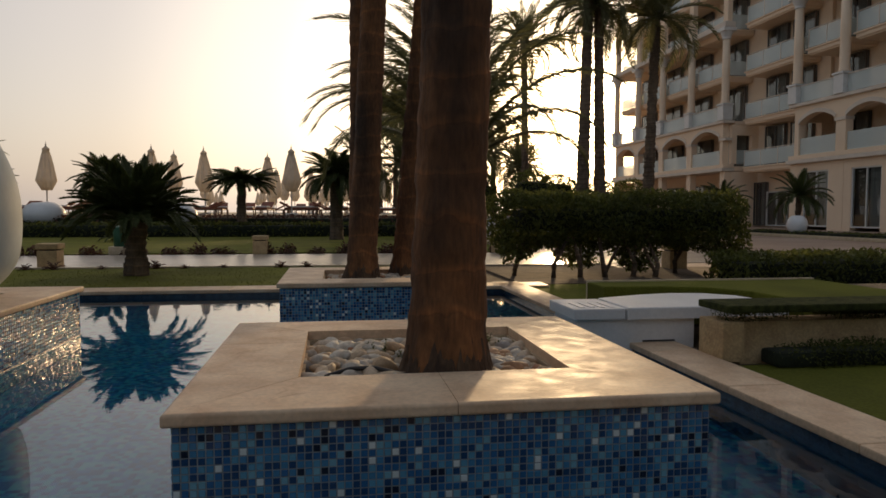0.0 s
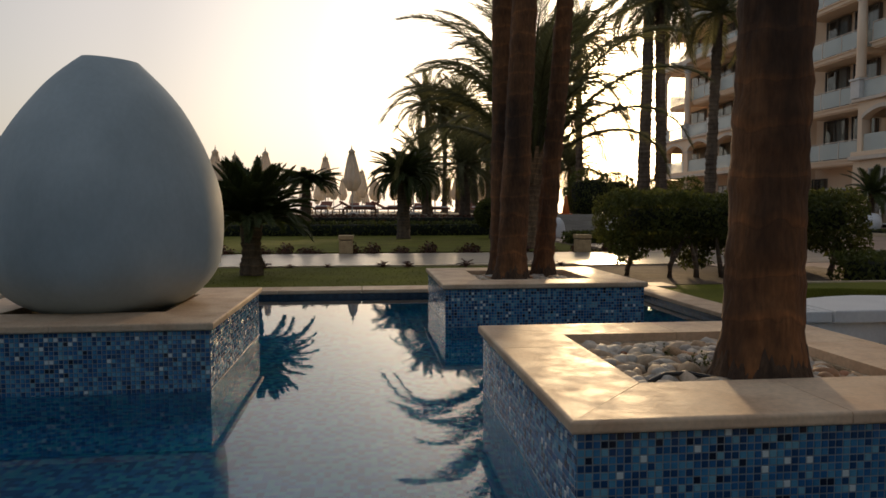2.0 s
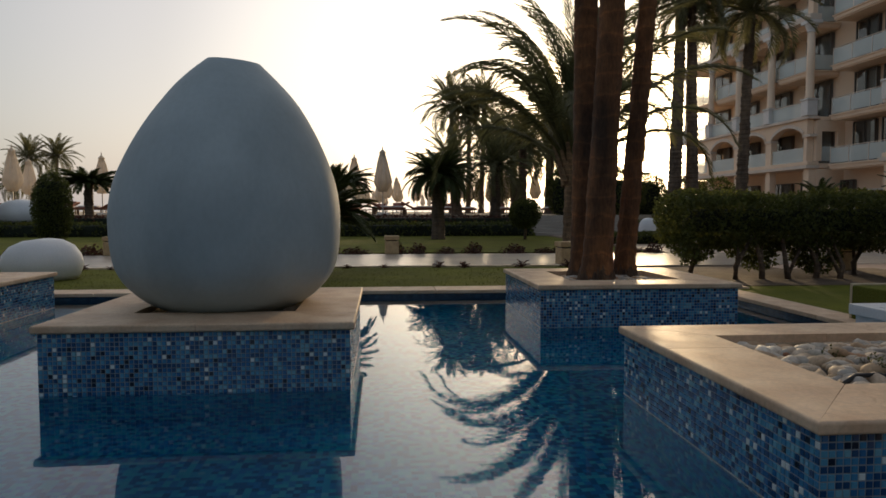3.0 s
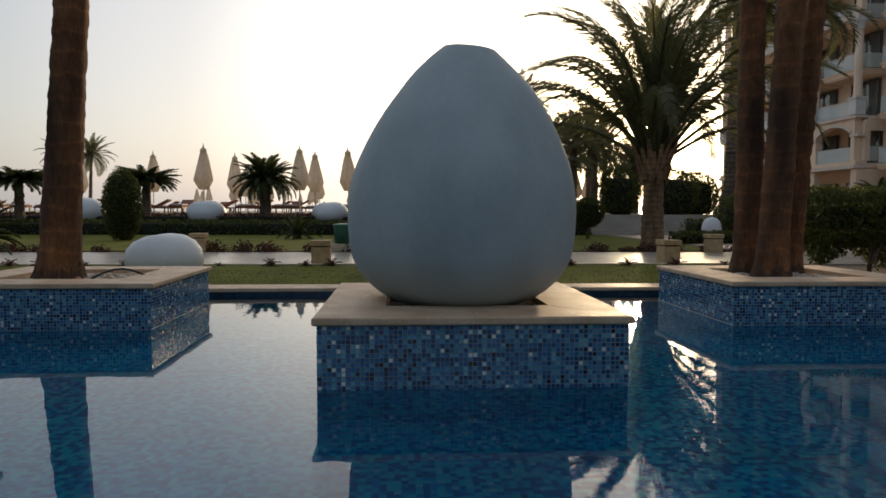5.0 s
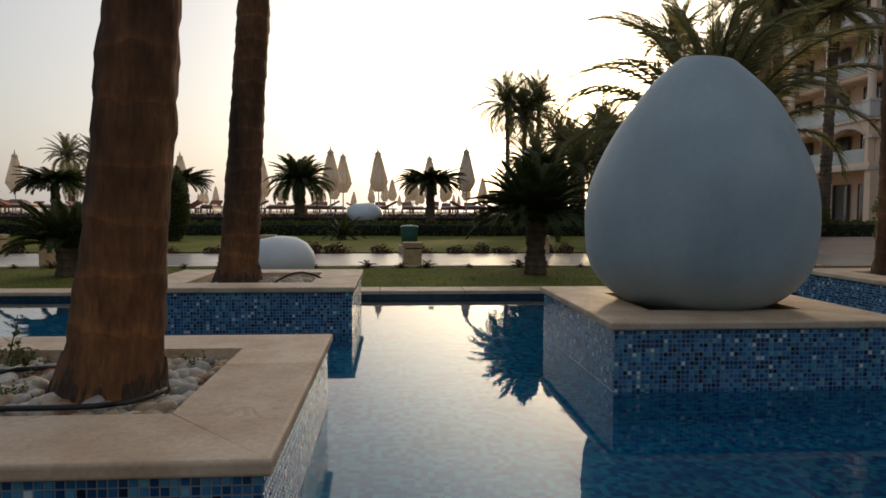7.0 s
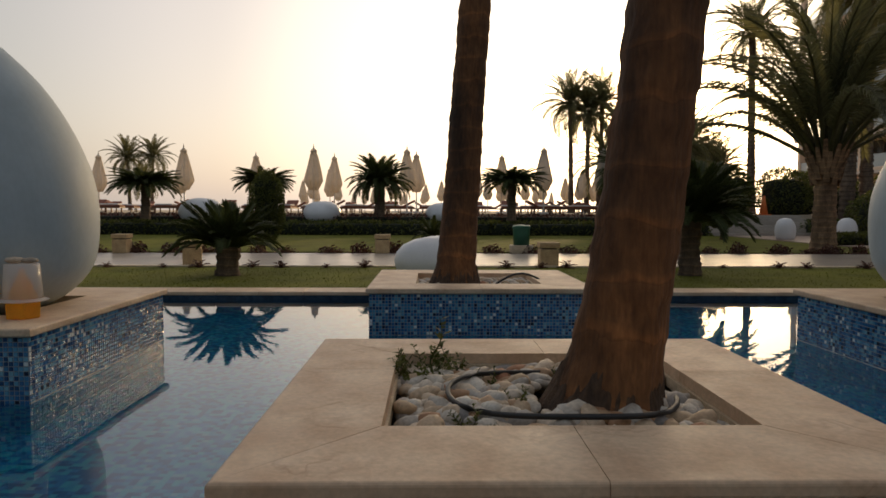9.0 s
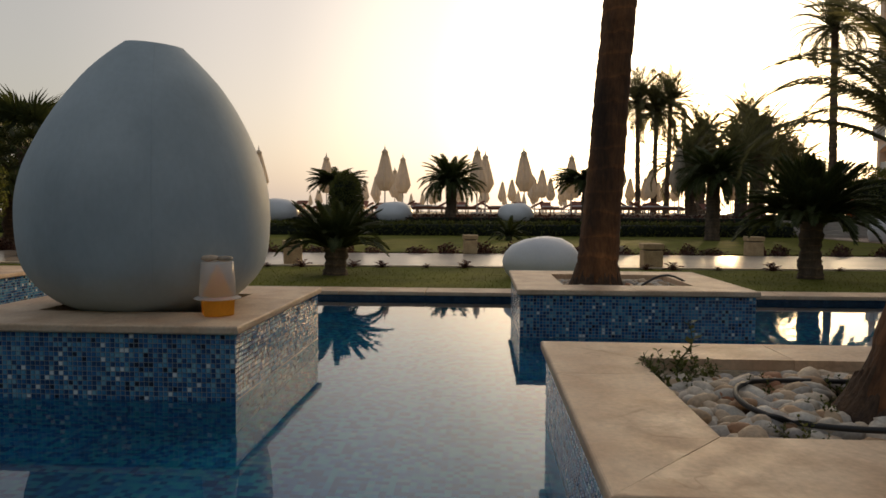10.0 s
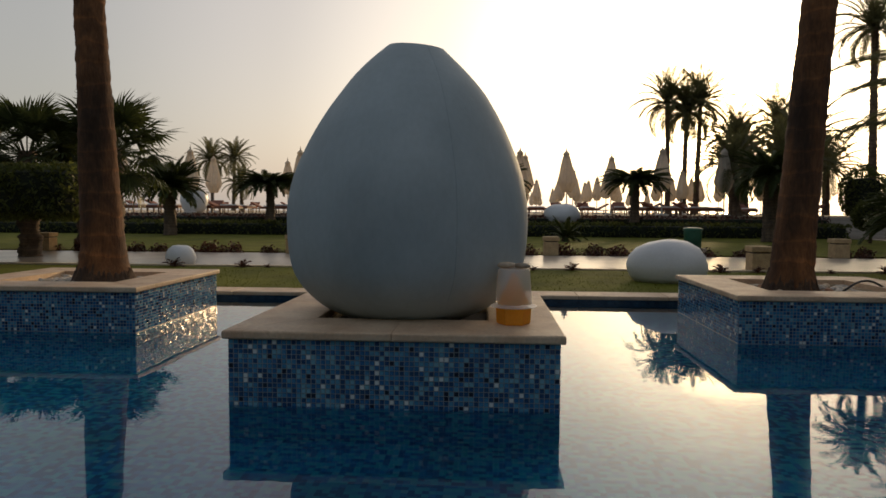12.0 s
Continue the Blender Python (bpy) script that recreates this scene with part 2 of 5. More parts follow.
MARBLE = marble("cream_marble", (0.76, 0.565, 0.385), (0.60, 0.40, 0.255))
GROUT = material("grey_grout", (0.33, 0.36, 0.37), 0.8, 0.2, 5, 90, 0.1)
TILE = mosaic("glass_mosaic", True)
BED = mosaic("pool_bed_mosaic", False)
WATER = water_material()
EGG = material("grey_white_plaster", (0.425, 0.505, 0.525), 0.6, 0.07, 2.0, 30, 0.03, second=(0.33, 0.40, 0.42), stretch=(1, 1, 0.6))
SOIL = material("dark_soil", (0.06, 0.045, 0.03), 0.95, 0.4, 8, 80, 0.4)
def river_stone(name):
    """River pebbles: white, cream, grey and rusty ones, each clouded a little."""
    m = material(name, (0.98, 0.97, 0.95), 0.68, 0.3, 14, 70, 0.08, second=(0.70, 0.64, 0.58))
    n, l = m.node_tree.nodes, m.node_tree.links
    gi, rp, mx = n.new("ShaderNodeNewGeometry"), n.new("ShaderNodeValToRGB"), n.new("ShaderNodeMix")
    e = rp.color_ramp.elements
    e[0].color, e[1].color = (0.34, 0.32, 0.30, 1), (0.46, 0.20, 0.10, 1)
    for at, c in ((0.18, (0.52, 0.48, 0.42)), (0.40, (0.74, 0.69, 0.60)), (0.65, (0.68, 0.54, 0.39)), (0.85, (0.54, 0.38, 0.23)), (0.95, (0.46, 0.25, 0.13))):
        k = e.new(at)
        k.color = (*c, 1)
    l.new(gi.outputs["Random Per Island"], rp.inputs["Fac"])
    mx.data_type, mx.blend_type = "RGBA", "MULTIPLY"
    mx.inputs["Factor"].default_value = 1.0
    b = n["Principled BSDF"]
    old = b.inputs["Base Color"].links[0].from_socket
    l.new(old, mx.inputs["A"])
    l.new(rp.outputs["Color"], mx.inputs["B"])
    l.new(mx.outputs["Result"], b.inputs["Base Color"])
    return m


RIVER = river_stone("river_pebble")
PEBBLE = material("white_pebble", (0.70, 0.58, 0.44), 0.5, 0.3, 7, 40, 0.1, second=(0.38, 0.25, 0.155), each=0.4)
BARK = bark("palm_bark", (0.27, 0.115, 0.042), (0.055, 0.028, 0.014), 0.24, 0.8)
BARK_DARK = bark("rough_palm_boots", (0.21, 0.145, 0.092), (0.09, 0.062, 0.042), 0.13, 1.0)
FROND = material("palm_leaf", (0.15, 0.145, 0.06), 0.5, 0.3, 2, 30, 0.0, trans=0.55, each=0.3)
FOOT_COLLAR = material("dark_trunk_foot", (0.115, 0.066, 0.036), 0.95, 0.5, 12, 70, 0.6, second=(0.05, 0.03, 0.02), stretch=(1, 1, 0.3))
WATERLINE = material("dark_waterline_tile", (0.035, 0.075, 0.12), 0.22, 0.5, 14, 60, 0.05, second=(0.018, 0.04, 0.07))
CYCAD = material("cycad_leaf", (0.072, 0.09, 0.029), 0.5, 0.3, 3, 30, 0.0, spec=0.25, trans=0.35, each=0.3)
LEAF = material("hedge_leaf", (0.12, 0.135, 0.036), 0.55, 0.3, 3, 30, 0.0, spec=0.25, trans=0.5, each=0.4)
LEAF_CORE = material("hedge_inner_shade", (0.02, 0.026, 0.012), 0.95, 0.4, 6, 40, 0.3)
RED_LEAF = material("reddish_bedding_leaf", (0.13, 0.05, 0.03), 0.6, 0.4, 3, 30, 0.0, trans=0.25, each=0.5)
LAWN = material("mown_lawn", (0.155, 0.16, 0.024), 0.9, 0.35, 0.9, 50, 0.5, second=(0.10, 0.108, 0.02), spec=0.08)
BLADE = material("grass_blade", (0.15, 0.16, 0.024), 0.7, 0.3, 2, 20, 0.0, spec=0.08, trans=0.35, each=0.4)
PATH_STONE = material("polished_path_stone", (0.46, 0.40, 0.33), 0.24, 0.2, 0.8, 25, 0.04)
PLAZA = material("plaza_paving", (0.40, 0.29, 0.22), 0.45, 0.25, 0.35, 12, 0.08, second=(0.30, 0.19, 0.14))
TURF = material("clipped_box_leaf", (0.075, 0.085, 0.026), 0.9, 0.5, 18, 120, 0.8, second=(0.03, 0.036, 0.014), spec=0.1)
EARTH = material("bare_earth", (0.16, 0.11, 0.07), 0.95, 0.4, 3, 60, 0.4)
SAND = material("beach_sand", (0.45, 0.36, 0.25), 0.95, 0.2, 0.8, 40, 0.3)
SEA = material("sea_water", (0.10, 0.14, 0.17), 0.12, 0.2, 0.05, 2, 0.3)
LIME = material("lime_deposit", (0.62, 0.62, 0.56), 0.4, 0.35, 9, 60, 0.1, second=(0.36, 0.38, 0.34))
SANDSTONE = material("tan_sandstone", (0.60, 0.42, 0.22), 0.85, 0.3, 6, 45, 0.5, second=(0.46, 0.30, 0.15))
STONE = material("limestone", (0.66, 0.53, 0.36), 0.75, 0.3, 5, 50, 0.3, second=(0.54, 0.41, 0.26))
CANVAS = material("beige_canvas", (0.80, 0.72, 0.61), 0.85, 0.12, 3, 80, 0.1, trans=0.5)
POLE = material("pale_pole", (0.60, 0.55, 0.48), 0.45, 0.1, 4, 40, 0.0)
WHITE = material("white_paint", (0.80, 0.79, 0.77), 0.45, 0.08, 2.5, 40, 0.04)
CUSHION = material("rust_cushion", (0.26, 0.10, 0.065), 0.9, 0.2, 3, 60, 0.1)
TOWEL = material("white_towel", (0.75, 0.74, 0.72), 0.95, 0.1, 5, 80, 0.2)
WOOD = material("brown_wood", (0.17, 0.09, 0.05), 0.6, 0.3, 4, 40, 0.1)
GREEN_BIN = material("green_plastic", (0.02, 0.12, 0.07), 0.4, 0.15, 4, 40, 0.0)
RUBBER = material("black_rubber", (0.02, 0.02, 0.02), 0.5, 0.2, 6, 60, 0.0)
WICK = material("orange_plastic", (1.0, 0.62, 0.10), 0.4, 0.1, 6, 60, 0.0, trans=0.6)
CONE = material("cone_orange", (0.80, 0.20, 0.05), 0.5, 0.1, 6, 60, 0.0)


def veil(name, colour, see):
    """Cloudy plastic film: partly seen through."""
    m = bpy.data.materials.new(name)
    m.use_nodes = True
    n, l = m.node_tree.nodes, m.node_tree.links
    b = n["Principled BSDF"]
    b.inputs["Base Color"].default_value = (*colour, 1)
    b.inputs["Roughness"].default_value = 0.3
    tr, mx = n.new("ShaderNodeBsdfTransparent"), n.new("ShaderNodeMixShader")
    mx.inputs["Fac"].default_value = see
    l.new(b.outputs[0], mx.inputs[1])
    l.new(tr.outputs[0], mx.inputs[2])
    l.new(mx.outputs[0], n["Material Output"].inputs["Surface"])
    return m


VEIL = veil("cloudy_plastic", (0.92, 0.89, 0.84), 0.60)


# ---- builders ----
def link(name, me, mat, parent=None, label=""):
    ob = new(name, me)
    if mat and not me.materials:
        me.materials.append(mat)
    if parent:
        ob.parent = parent
    if label:
        tagged(ob, label)
    return ob


def part(name, bm, mat, parent=None, label="", smooth=False):
    me = bpy.data.meshes.new(name)
    bm.to_mesh(me)
    bm.free()
    if smooth:
        me.shade_smooth()
    return link(name, me, mat, parent, label)


def raw(name, verts, faces, mat, parent=None, label="", smooth=False):
    me = bpy.data.meshes.new(name)
    me.from_pydata([tuple(v) for v in verts], [], faces)
    me.update()
    if smooth:
        me.shade_smooth()
    return link(name, me, mat, parent, label)


def thing(name, x, y, z, label, category, group="", kind="", turn=0.0):
    ob = new(name)
    ob.empty_display_size = 0.2
    ob.matrix_basis = pose(x, y, z, 0, 0, turn)
    return tagged(ob, label, category, group, kind)


def box(bm, x0, x1, y0, y1, z0, z1, bevel=0.0):
    r = bmesh.ops.create_cube(bm, size=1.0, matrix=Matrix.Translation(((x0 + x1) / 2, (y0 + y1) / 2, (z0 + z1) / 2)) @ Matrix.Diagonal((x1 - x0, y1 - y0, z1 - z0, 1)))
    if bevel:
        es = {e for v in r["verts"] for e in v.link_edges}
        bmesh.ops.bevel(bm, geom=list(es), offset=bevel, segments=2, affect="EDGES", profile=0.6)
    return r["verts"]


def box_bm(*a, bevel=0.0):
    bm = bmesh.new()
    box(bm, *a, bevel=bevel)
    return bm


def lathe(profile, n=32, wobble=None):
    """Verts and faces of a turned shape: profile is (radius, height) from foot to top; wobble(a, z) scales the radius."""
    vs, fs = [], []
    for r, z in profile:
        for i in range(n):
            a = 2 * math.pi * i / n
            k = wobble(a, z) if wobble else 1
            vs.append((r * k * math.cos(a), r * k * math.sin(a), z))
    for j in range(len(profile) - 1):
        for i in range(n):
            fs.append((j * n + i, j * n + (i + 1) % n, (j + 1) * n + (i + 1) % n, (j + 1) * n + i))
    fs.append(tuple(range(n))[::-1])
    fs.append(tuple((len(profile) - 1) * n + i for i in range(n)))
    return vs, fs


def tube(points, radii, n=8):
    vs, fs = [], []
    pts = [Vector(p) for p in points]
    for j, p in enumerate(pts):
        d = (pts[min(j + 1, len(pts) - 1)] - pts[max(j - 1, 0)]).normalized()
        u = d.orthogonal().normalized() if abs(d.z) < 0.95 else Vector((1, 0, 0)).cross(d).normalized()
        w = d.cross(u)
        for i in range(n):
            a = 2 * math.pi * i / n
            vs.append(p + radii[j] * (math.cos(a) * u + math.sin(a) * w))
    for j in range(len(pts) - 1):
        for i in range(n):
            fs.append((j * n + i, j * n + (i + 1) % n, (j + 1) * n + (i + 1) % n, (j + 1) * n + i))
    fs.append(tuple(range(n))[::-1])
    fs.append(tuple((len(pts) - 1) * n + i for i in range(n)))
    return vs, fs

# ---- the ground and the pool ----
POOL = (-21.0, 2.05, 1.75, 10.2)          # x0, x1, y0, y1 of the basin
WATER_Z, BED_Z, RIM_Z = -0.046, -0.70, 0.06


def sheet_with_hole(x0, x1, y0, y1, hole, z):
    xs, ys = (x0, hole[0], hole[1], x1), (y0, hole[2], hole[3], y1)
    vs = [(x, y, z) for y in ys for x in xs]
    fs = [(j * 4 + i, j * 4 + i + 1, j * 4 + i + 5, j * 4 + i + 4) for j in range(3) for i in range(3) if (i, j) != (1, 1)]
    return vs, fs


tagged(raw("ground", *sheet_with_hole(-2500, 2500, -2500, 2500, POOL, 0.0), EARTH), "bare brown earth between lawns and paths", "ground", kind="structure")


def slab(name, x0, x1, y0, y1, z0, z1, mat, label, category, bevel=0.0, kind="structure"):
    return tagged(part(name, box_bm(x0, x1, y0, y1, z0, z1, bevel=bevel), mat), label, category, kind=kind)


px0, px1, py0, py1 = POOL
slab("pool_bed", px0 - 0.2, px1 + 0.2, py0 - 0.2, py1 + 0.2, BED_Z - 0.1, BED_Z, BED, "blue mosaic pool bed under still water", "pool")
for nm, a in (("wall_pool_north", (px0, px1, py1, py1 + 0.18)), ("wall_pool_south", (px0, px1, py0 - 0.18, py0)),
              ("wall_pool_east", (px1, px1 + 0.18, py0, py1)), ("wall_pool_west", (px0 - 0.18, px0, py0, py1))):
    slab(nm, *a, BED_Z, 0.008, WATERLINE, "blue mosaic pool wall at the waterline", "pool wall")
wm = raw("water", [(px0, py0, WATER_Z), (px1, py0, WATER_Z), (px1, py1, WATER_Z), (px0, py1, WATER_Z)], [(0, 1, 2, 3)], WATER)
wm.visible_shadow = False
tagged(wm, "still clear pool water mirroring the hazy sky", "water", kind="structure")

# coping stones round the basin
rim = tagged(new("pool_coping"), "cream marble coping along the pool's edge", "coping", kind="structure")
stone_far = box_bm(0.004, 1.196, 0, 0.52, 0.008, RIM_Z, bevel=0.012)
far_mesh = bpy.data.meshes.new("coping_stone")
stone_far.to_mesh(far_mesh)
stone_far.free()
far_mesh.materials.append(MARBLE)
x = px0 - 0.2
while x < px1 + 0.3:
    for y in (py1 - 0.03, py0 - 0.49):
        o = link("coping_stone", far_mesh, None, rim)
        o.location = (x, y, 0)
    x += 1.2
y = py0 + 0.03
while y < py1 - 0.2:
    for x in (px1 + 0.40, px0 + 0.03):
        o = link("coping_stone", far_mesh, None, rim)
        o.location, o.rotation_euler = (x, y, 0), (0, 0, radians(90))
        o.scale = (0.94, 0.82, 1)
    y += 1.2 * 0.94

slab("pavement_near", -40, 8, -30, py0 - 0.50, 0.002, 0.05, PLAZA, "pale stone deck beside the pool", "pavement")
slab("lawn_strip", -45, 1.9, 10.72, 14.55, 0.002, 0.035, LAWN, "mown green lawn strip along the pool", "lawn")
slab("path", -60, 40, 14.75, 19.1, 0.002, 0.03, PATH_STONE, "polished pale stone path shining in low sun", "path")
slab("path_kerb", -60, 2.6, 14.57, 14.75, 0.002, 0.06, STONE, "low stone kerb edging the path", "kerb")
slab("lawn_far", -60, 5.0, 19.75, 32.4, 0.002, 0.03, LAWN, "sunlit mown lawn beyond the path", "lawn")
slab("lawn_side", 2.5, 12.0, -3, 4.7, 0.002, 0.03, LAWN, "shaded lawn beside the pool", "lawn")
slab("plaza", 5.5, 62, 10.0, 36.4, 0.004, 0.02, PLAZA, "reddish paving before the hotel", "pavement")
slab("plaza_far", 15.1, 62, 36.41, 120.0, 0.004, 0.02, PLAZA, "reddish paving along the hotel", "pavement")
slab("terrace", -90, 15, 36.5, 170, 0.002, 1.0, SAND, "raised sand terrace with umbrellas and loungers", "terrace")
slab("sea", -1800, 1800, 175, 2400, 0.002, 0.3, SEA, "calm sea under haze", "sea")

# grass blades on the near lawn
rnd = random.Random(4)
gv, gf = [], []
for i in range(9000):
    gx, gy = rnd.uniform(-17.5, 1.85), 10.74 + 3.75 * rnd.random() ** 1.4
    h, a, w = rnd.uniform(0.012, 0.035), rnd.uniform(0, 6.28), 0.006
    k = len(gv)
    gv += [(gx - w * math.cos(a), gy - w * math.sin(a), 0.033), (gx + w * math.cos(a), gy + w * math.sin(a), 0.033), (gx + rnd.uniform(-0.02, 0.02), gy + rnd.uniform(-0.02, 0.02), 0.033 + h)]
    gf.append((k, k + 1, k + 2))
tagged(raw("grass", gv, gf, BLADE), "short green grass blades on the lawn", "grass", kind="stuff")

# ---- planters and plinths in the pool ----
PITCH = 0.031


def tile_mesh():
    s, d = PITCH * 0.425, 0.004
    vs = [(-s, 0, -s), (s, 0, -s), (s, 0, s), (-s, 0, s)]
    t = s * 0.86
    vs += [(-t, -d, -t), (t, -d, -t), (t, -d, t), (-t, -d, t)]
    return vs, [(4, 5, 6, 7), (0, 1, 5, 4), (1, 2, 6, 5), (2, 3, 7, 6), (3, 0, 4, 7)]


TV, TF = tile_mesh()
single_tile = bpy.data.meshes.new("tile")
single_tile.from_pydata(TV, [], TF)
single_tile.materials.append(TILE)


def planter(x, y, w, d, rim_w, rim_d, shift, label, group, singles=False, plinth=False):
    """A mosaic-clad block standing in the pool, with a marble coping round an opening. x, y: its middle."""
    top, over, thick = (0.437 if plinth else 0.42), 0.035, 0.055
    hw, hd = w / 2, d / 2
    ob = thing("egg_plinth" if plinth else "planter", x, y, BED_Z, label, "plinth" if plinth else "planter", group)
    zt = top - BED_Z
    bw, bd = hw - over, hd - over
    ih, i0, i1 = hw - rim_w, -(hd - rim_d) + shift, hd - rim_d + shift
    wet = WATER_Z - BED_Z - 0.04
    for a in ((-bw, bw, -bd, i0 - 0.006), (-bw, bw, i1 + 0.006, bd), (-bw, -ih - 0.006, i0 - 0.006, i1 + 0.006), (ih + 0.006, bw, i0 - 0.006, i1 + 0.006)):
        part("wall", box_bm(*a, wet, zt - thick), GROUT, ob)
        part("footing", box_bm(*a, 0.0, wet), BED, ob, "blue mosaic under water")
    for a in ((-ih - 0.005, ih + 0.005, i0 - 0.005, i0 + 0.012), (-ih - 0.005, ih + 0.005, i1 - 0.012, i1 + 0.005), (-ih - 0.005, -ih + 0.012, i0 + 0.012, i1 - 0.012), (ih - 0.012, ih + 0.005, i0 + 0.012, i1 - 0.012)):
        part("lining", box_bm(*a, zt - 0.109, zt - thick - 0.002), STONE, ob)
    # a pale line of lime where the water stands against the side tiles
    lz, g = WATER_Z - BED_Z - 0.004, 0.005
    for a in ((-bw - g, -bw, -bd, bd), (bw, bw + g, -bd, bd)):
        part("lime_line", box_bm(*a, lz, lz + 0.011), LIME, ob, "pale lime deposit at the waterline")
    # coping: mitred stones with a rounded nose, a joint in the middle of the front and back
    j = 0.003
    rings = [((-hw, -hd), (-ih, i0), (0, i0), (0, -hd)), ((0, -hd), (0, i0), (ih, i0), (hw, -hd)),
             ((hw, -hd), (ih, i0), (ih, 0.25), (hw, 0.25)), ((hw, 0.25), (ih, 0.25), (ih, i1), (hw, hd)),
             ((hw, hd), (ih, i1), (0.1, i1), (0.1, hd)), ((0.1, hd), (0.1, i1), (-ih, i1), (-hw, hd)),
             ((-hw, hd), (-ih, i1), (-ih, 0.3), (-hw, 0.3)), ((-hw, 0.3), (-ih, 0.3), (-ih, i0), (-hw, -hd))]
    for q in rings:
        c = Vector((sum(p[0] for p in q) / 4, sum(p[1] for p in q) / 4))
        bm = bmesh.new()
        low = [bm.verts.new((p[0] + j * (1 if c.x > p[0] else -1) * 0.5, p[1] + j * (1 if c.y > p[1] else -1) * 0.5, zt - thick)) for p in q]
        high = [bm.verts.new((v.co.x, v.co.y, zt)) for v in low]
        bm.faces.new(low)
        bm.faces.new(high[::-1])
        for i in range(4):
            bm.faces.new((low[i], high[i], high[(i + 1) % 4], low[(i + 1) % 4]))
        bmesh.ops.recalc_face_normals(bm, faces=bm.faces)
        edge = lambda e, z: all(abs(v.co.z - z) < 1e-6 for v in e.verts) and (all(abs(abs(v.co.x) - hw) < 0.01 for v in e.verts) or all(abs(abs(v.co.y) - hd) < 0.01 for v in e.verts))
        bmesh.ops.bevel(bm, geom=[e for e in bm.edges if edge(e, zt) or edge(e, zt - thick)], offset=0.014, segments=3, affect="EDGES", profile=0.5)
        part("coping_stone", bm, MARBLE, ob)
    # mosaic from just under the water to the coping
    rows = int((top - thick - WATER_Z + 0.05) / PITCH)
    vs, fs, kept = [], [], []
    tilt = random.Random(int(x * 100))
    for face in range(4):
        half, off = (bw, bd) if face % 2 == 0 else (bd, bw)
        n = int(2 * half / PITCH)
        step = 2 * half / n
        turn = Matrix.Rotation(radians((0, 90, 180, 270)[face]), 3, "Z")
        for i in range(n):
            for k in range(rows if face != 2 else min(rows, 13)):
                c = Vector((-half + (i + 0.5) * step, -off, zt - thick - 0.004 - (k + 0.5) * PITCH))
                if singles and face == 0 and k < 10 and abs(i - n // 2 + singles) < 15:
                    kept.append(c)
                    continue
                b = len(vs)
                p, q = tilt.gauss(0, 0.027), tilt.gauss(0, 0.027)
                vs += [turn @ Vector((c.x + v[0], c.y + v[1] + p * v[2] + q * v[0], c.z + v[2])) for v in TV]
                fs += [tuple(q + b for q in f) for f in TF]
    clad = raw("tile_cladding", vs, fs, TILE, ob, "blue, navy and pale glass mosaic")
    clad["kind"] = "stuff"
    for c in kept:
        o = link("tile", single_tile, None, ob)
        o.location = c
    if not plinth:
        part("soil", box_bm(-ih - 0.005, ih + 0.005, i0 - 0.005, i1 + 0.005, zt - 0.4, zt - 0.125), SOIL, ob, "dark soil under the pebbles")
    else:
        part("pit", box_bm(-ih - 0.005, ih + 0.005, i0 - 0.005, i1 + 0.005, zt - 0.4, zt - 0.10), SOIL, ob, "dark floor of the recess")
    return ob


SPOTS = {"A": (-0.015, 3.735, 2.285, 2.18), "C": (-8.133, 3.735, 2.285, 2.18), "B": (-4.063, 6.16, 2.17, 2.24), "D": (-12.226, 6.16, 2.17, 2.24),
         "E": (0.027, 8.497, 2.287, 2.14), "F": (-8.139, 8.497, 2.287, 2.14), "G": (-16.27, 8.497, 2.287, 2.14)}
for k, (x, y, w, d) in SPOTS.items():
    egg = k in "BD"
    planter(x, y, w, d, 0.48 if egg else {"C": 0.46}.get(k, 0.487), 0.57 if egg else 0.475, {"A": 0.06, "C": 0.04}.get(k, 0.0), "blue mosaic plinth with cream marble coping in the pool" if egg else "blue mosaic planter with cream marble coping in the pool",
            "plinths in the pool" if egg else "planters in the pool", singles={"A": 6, "C": -12, "B": 1, "D": 1}.get(k, False), plinth=egg)


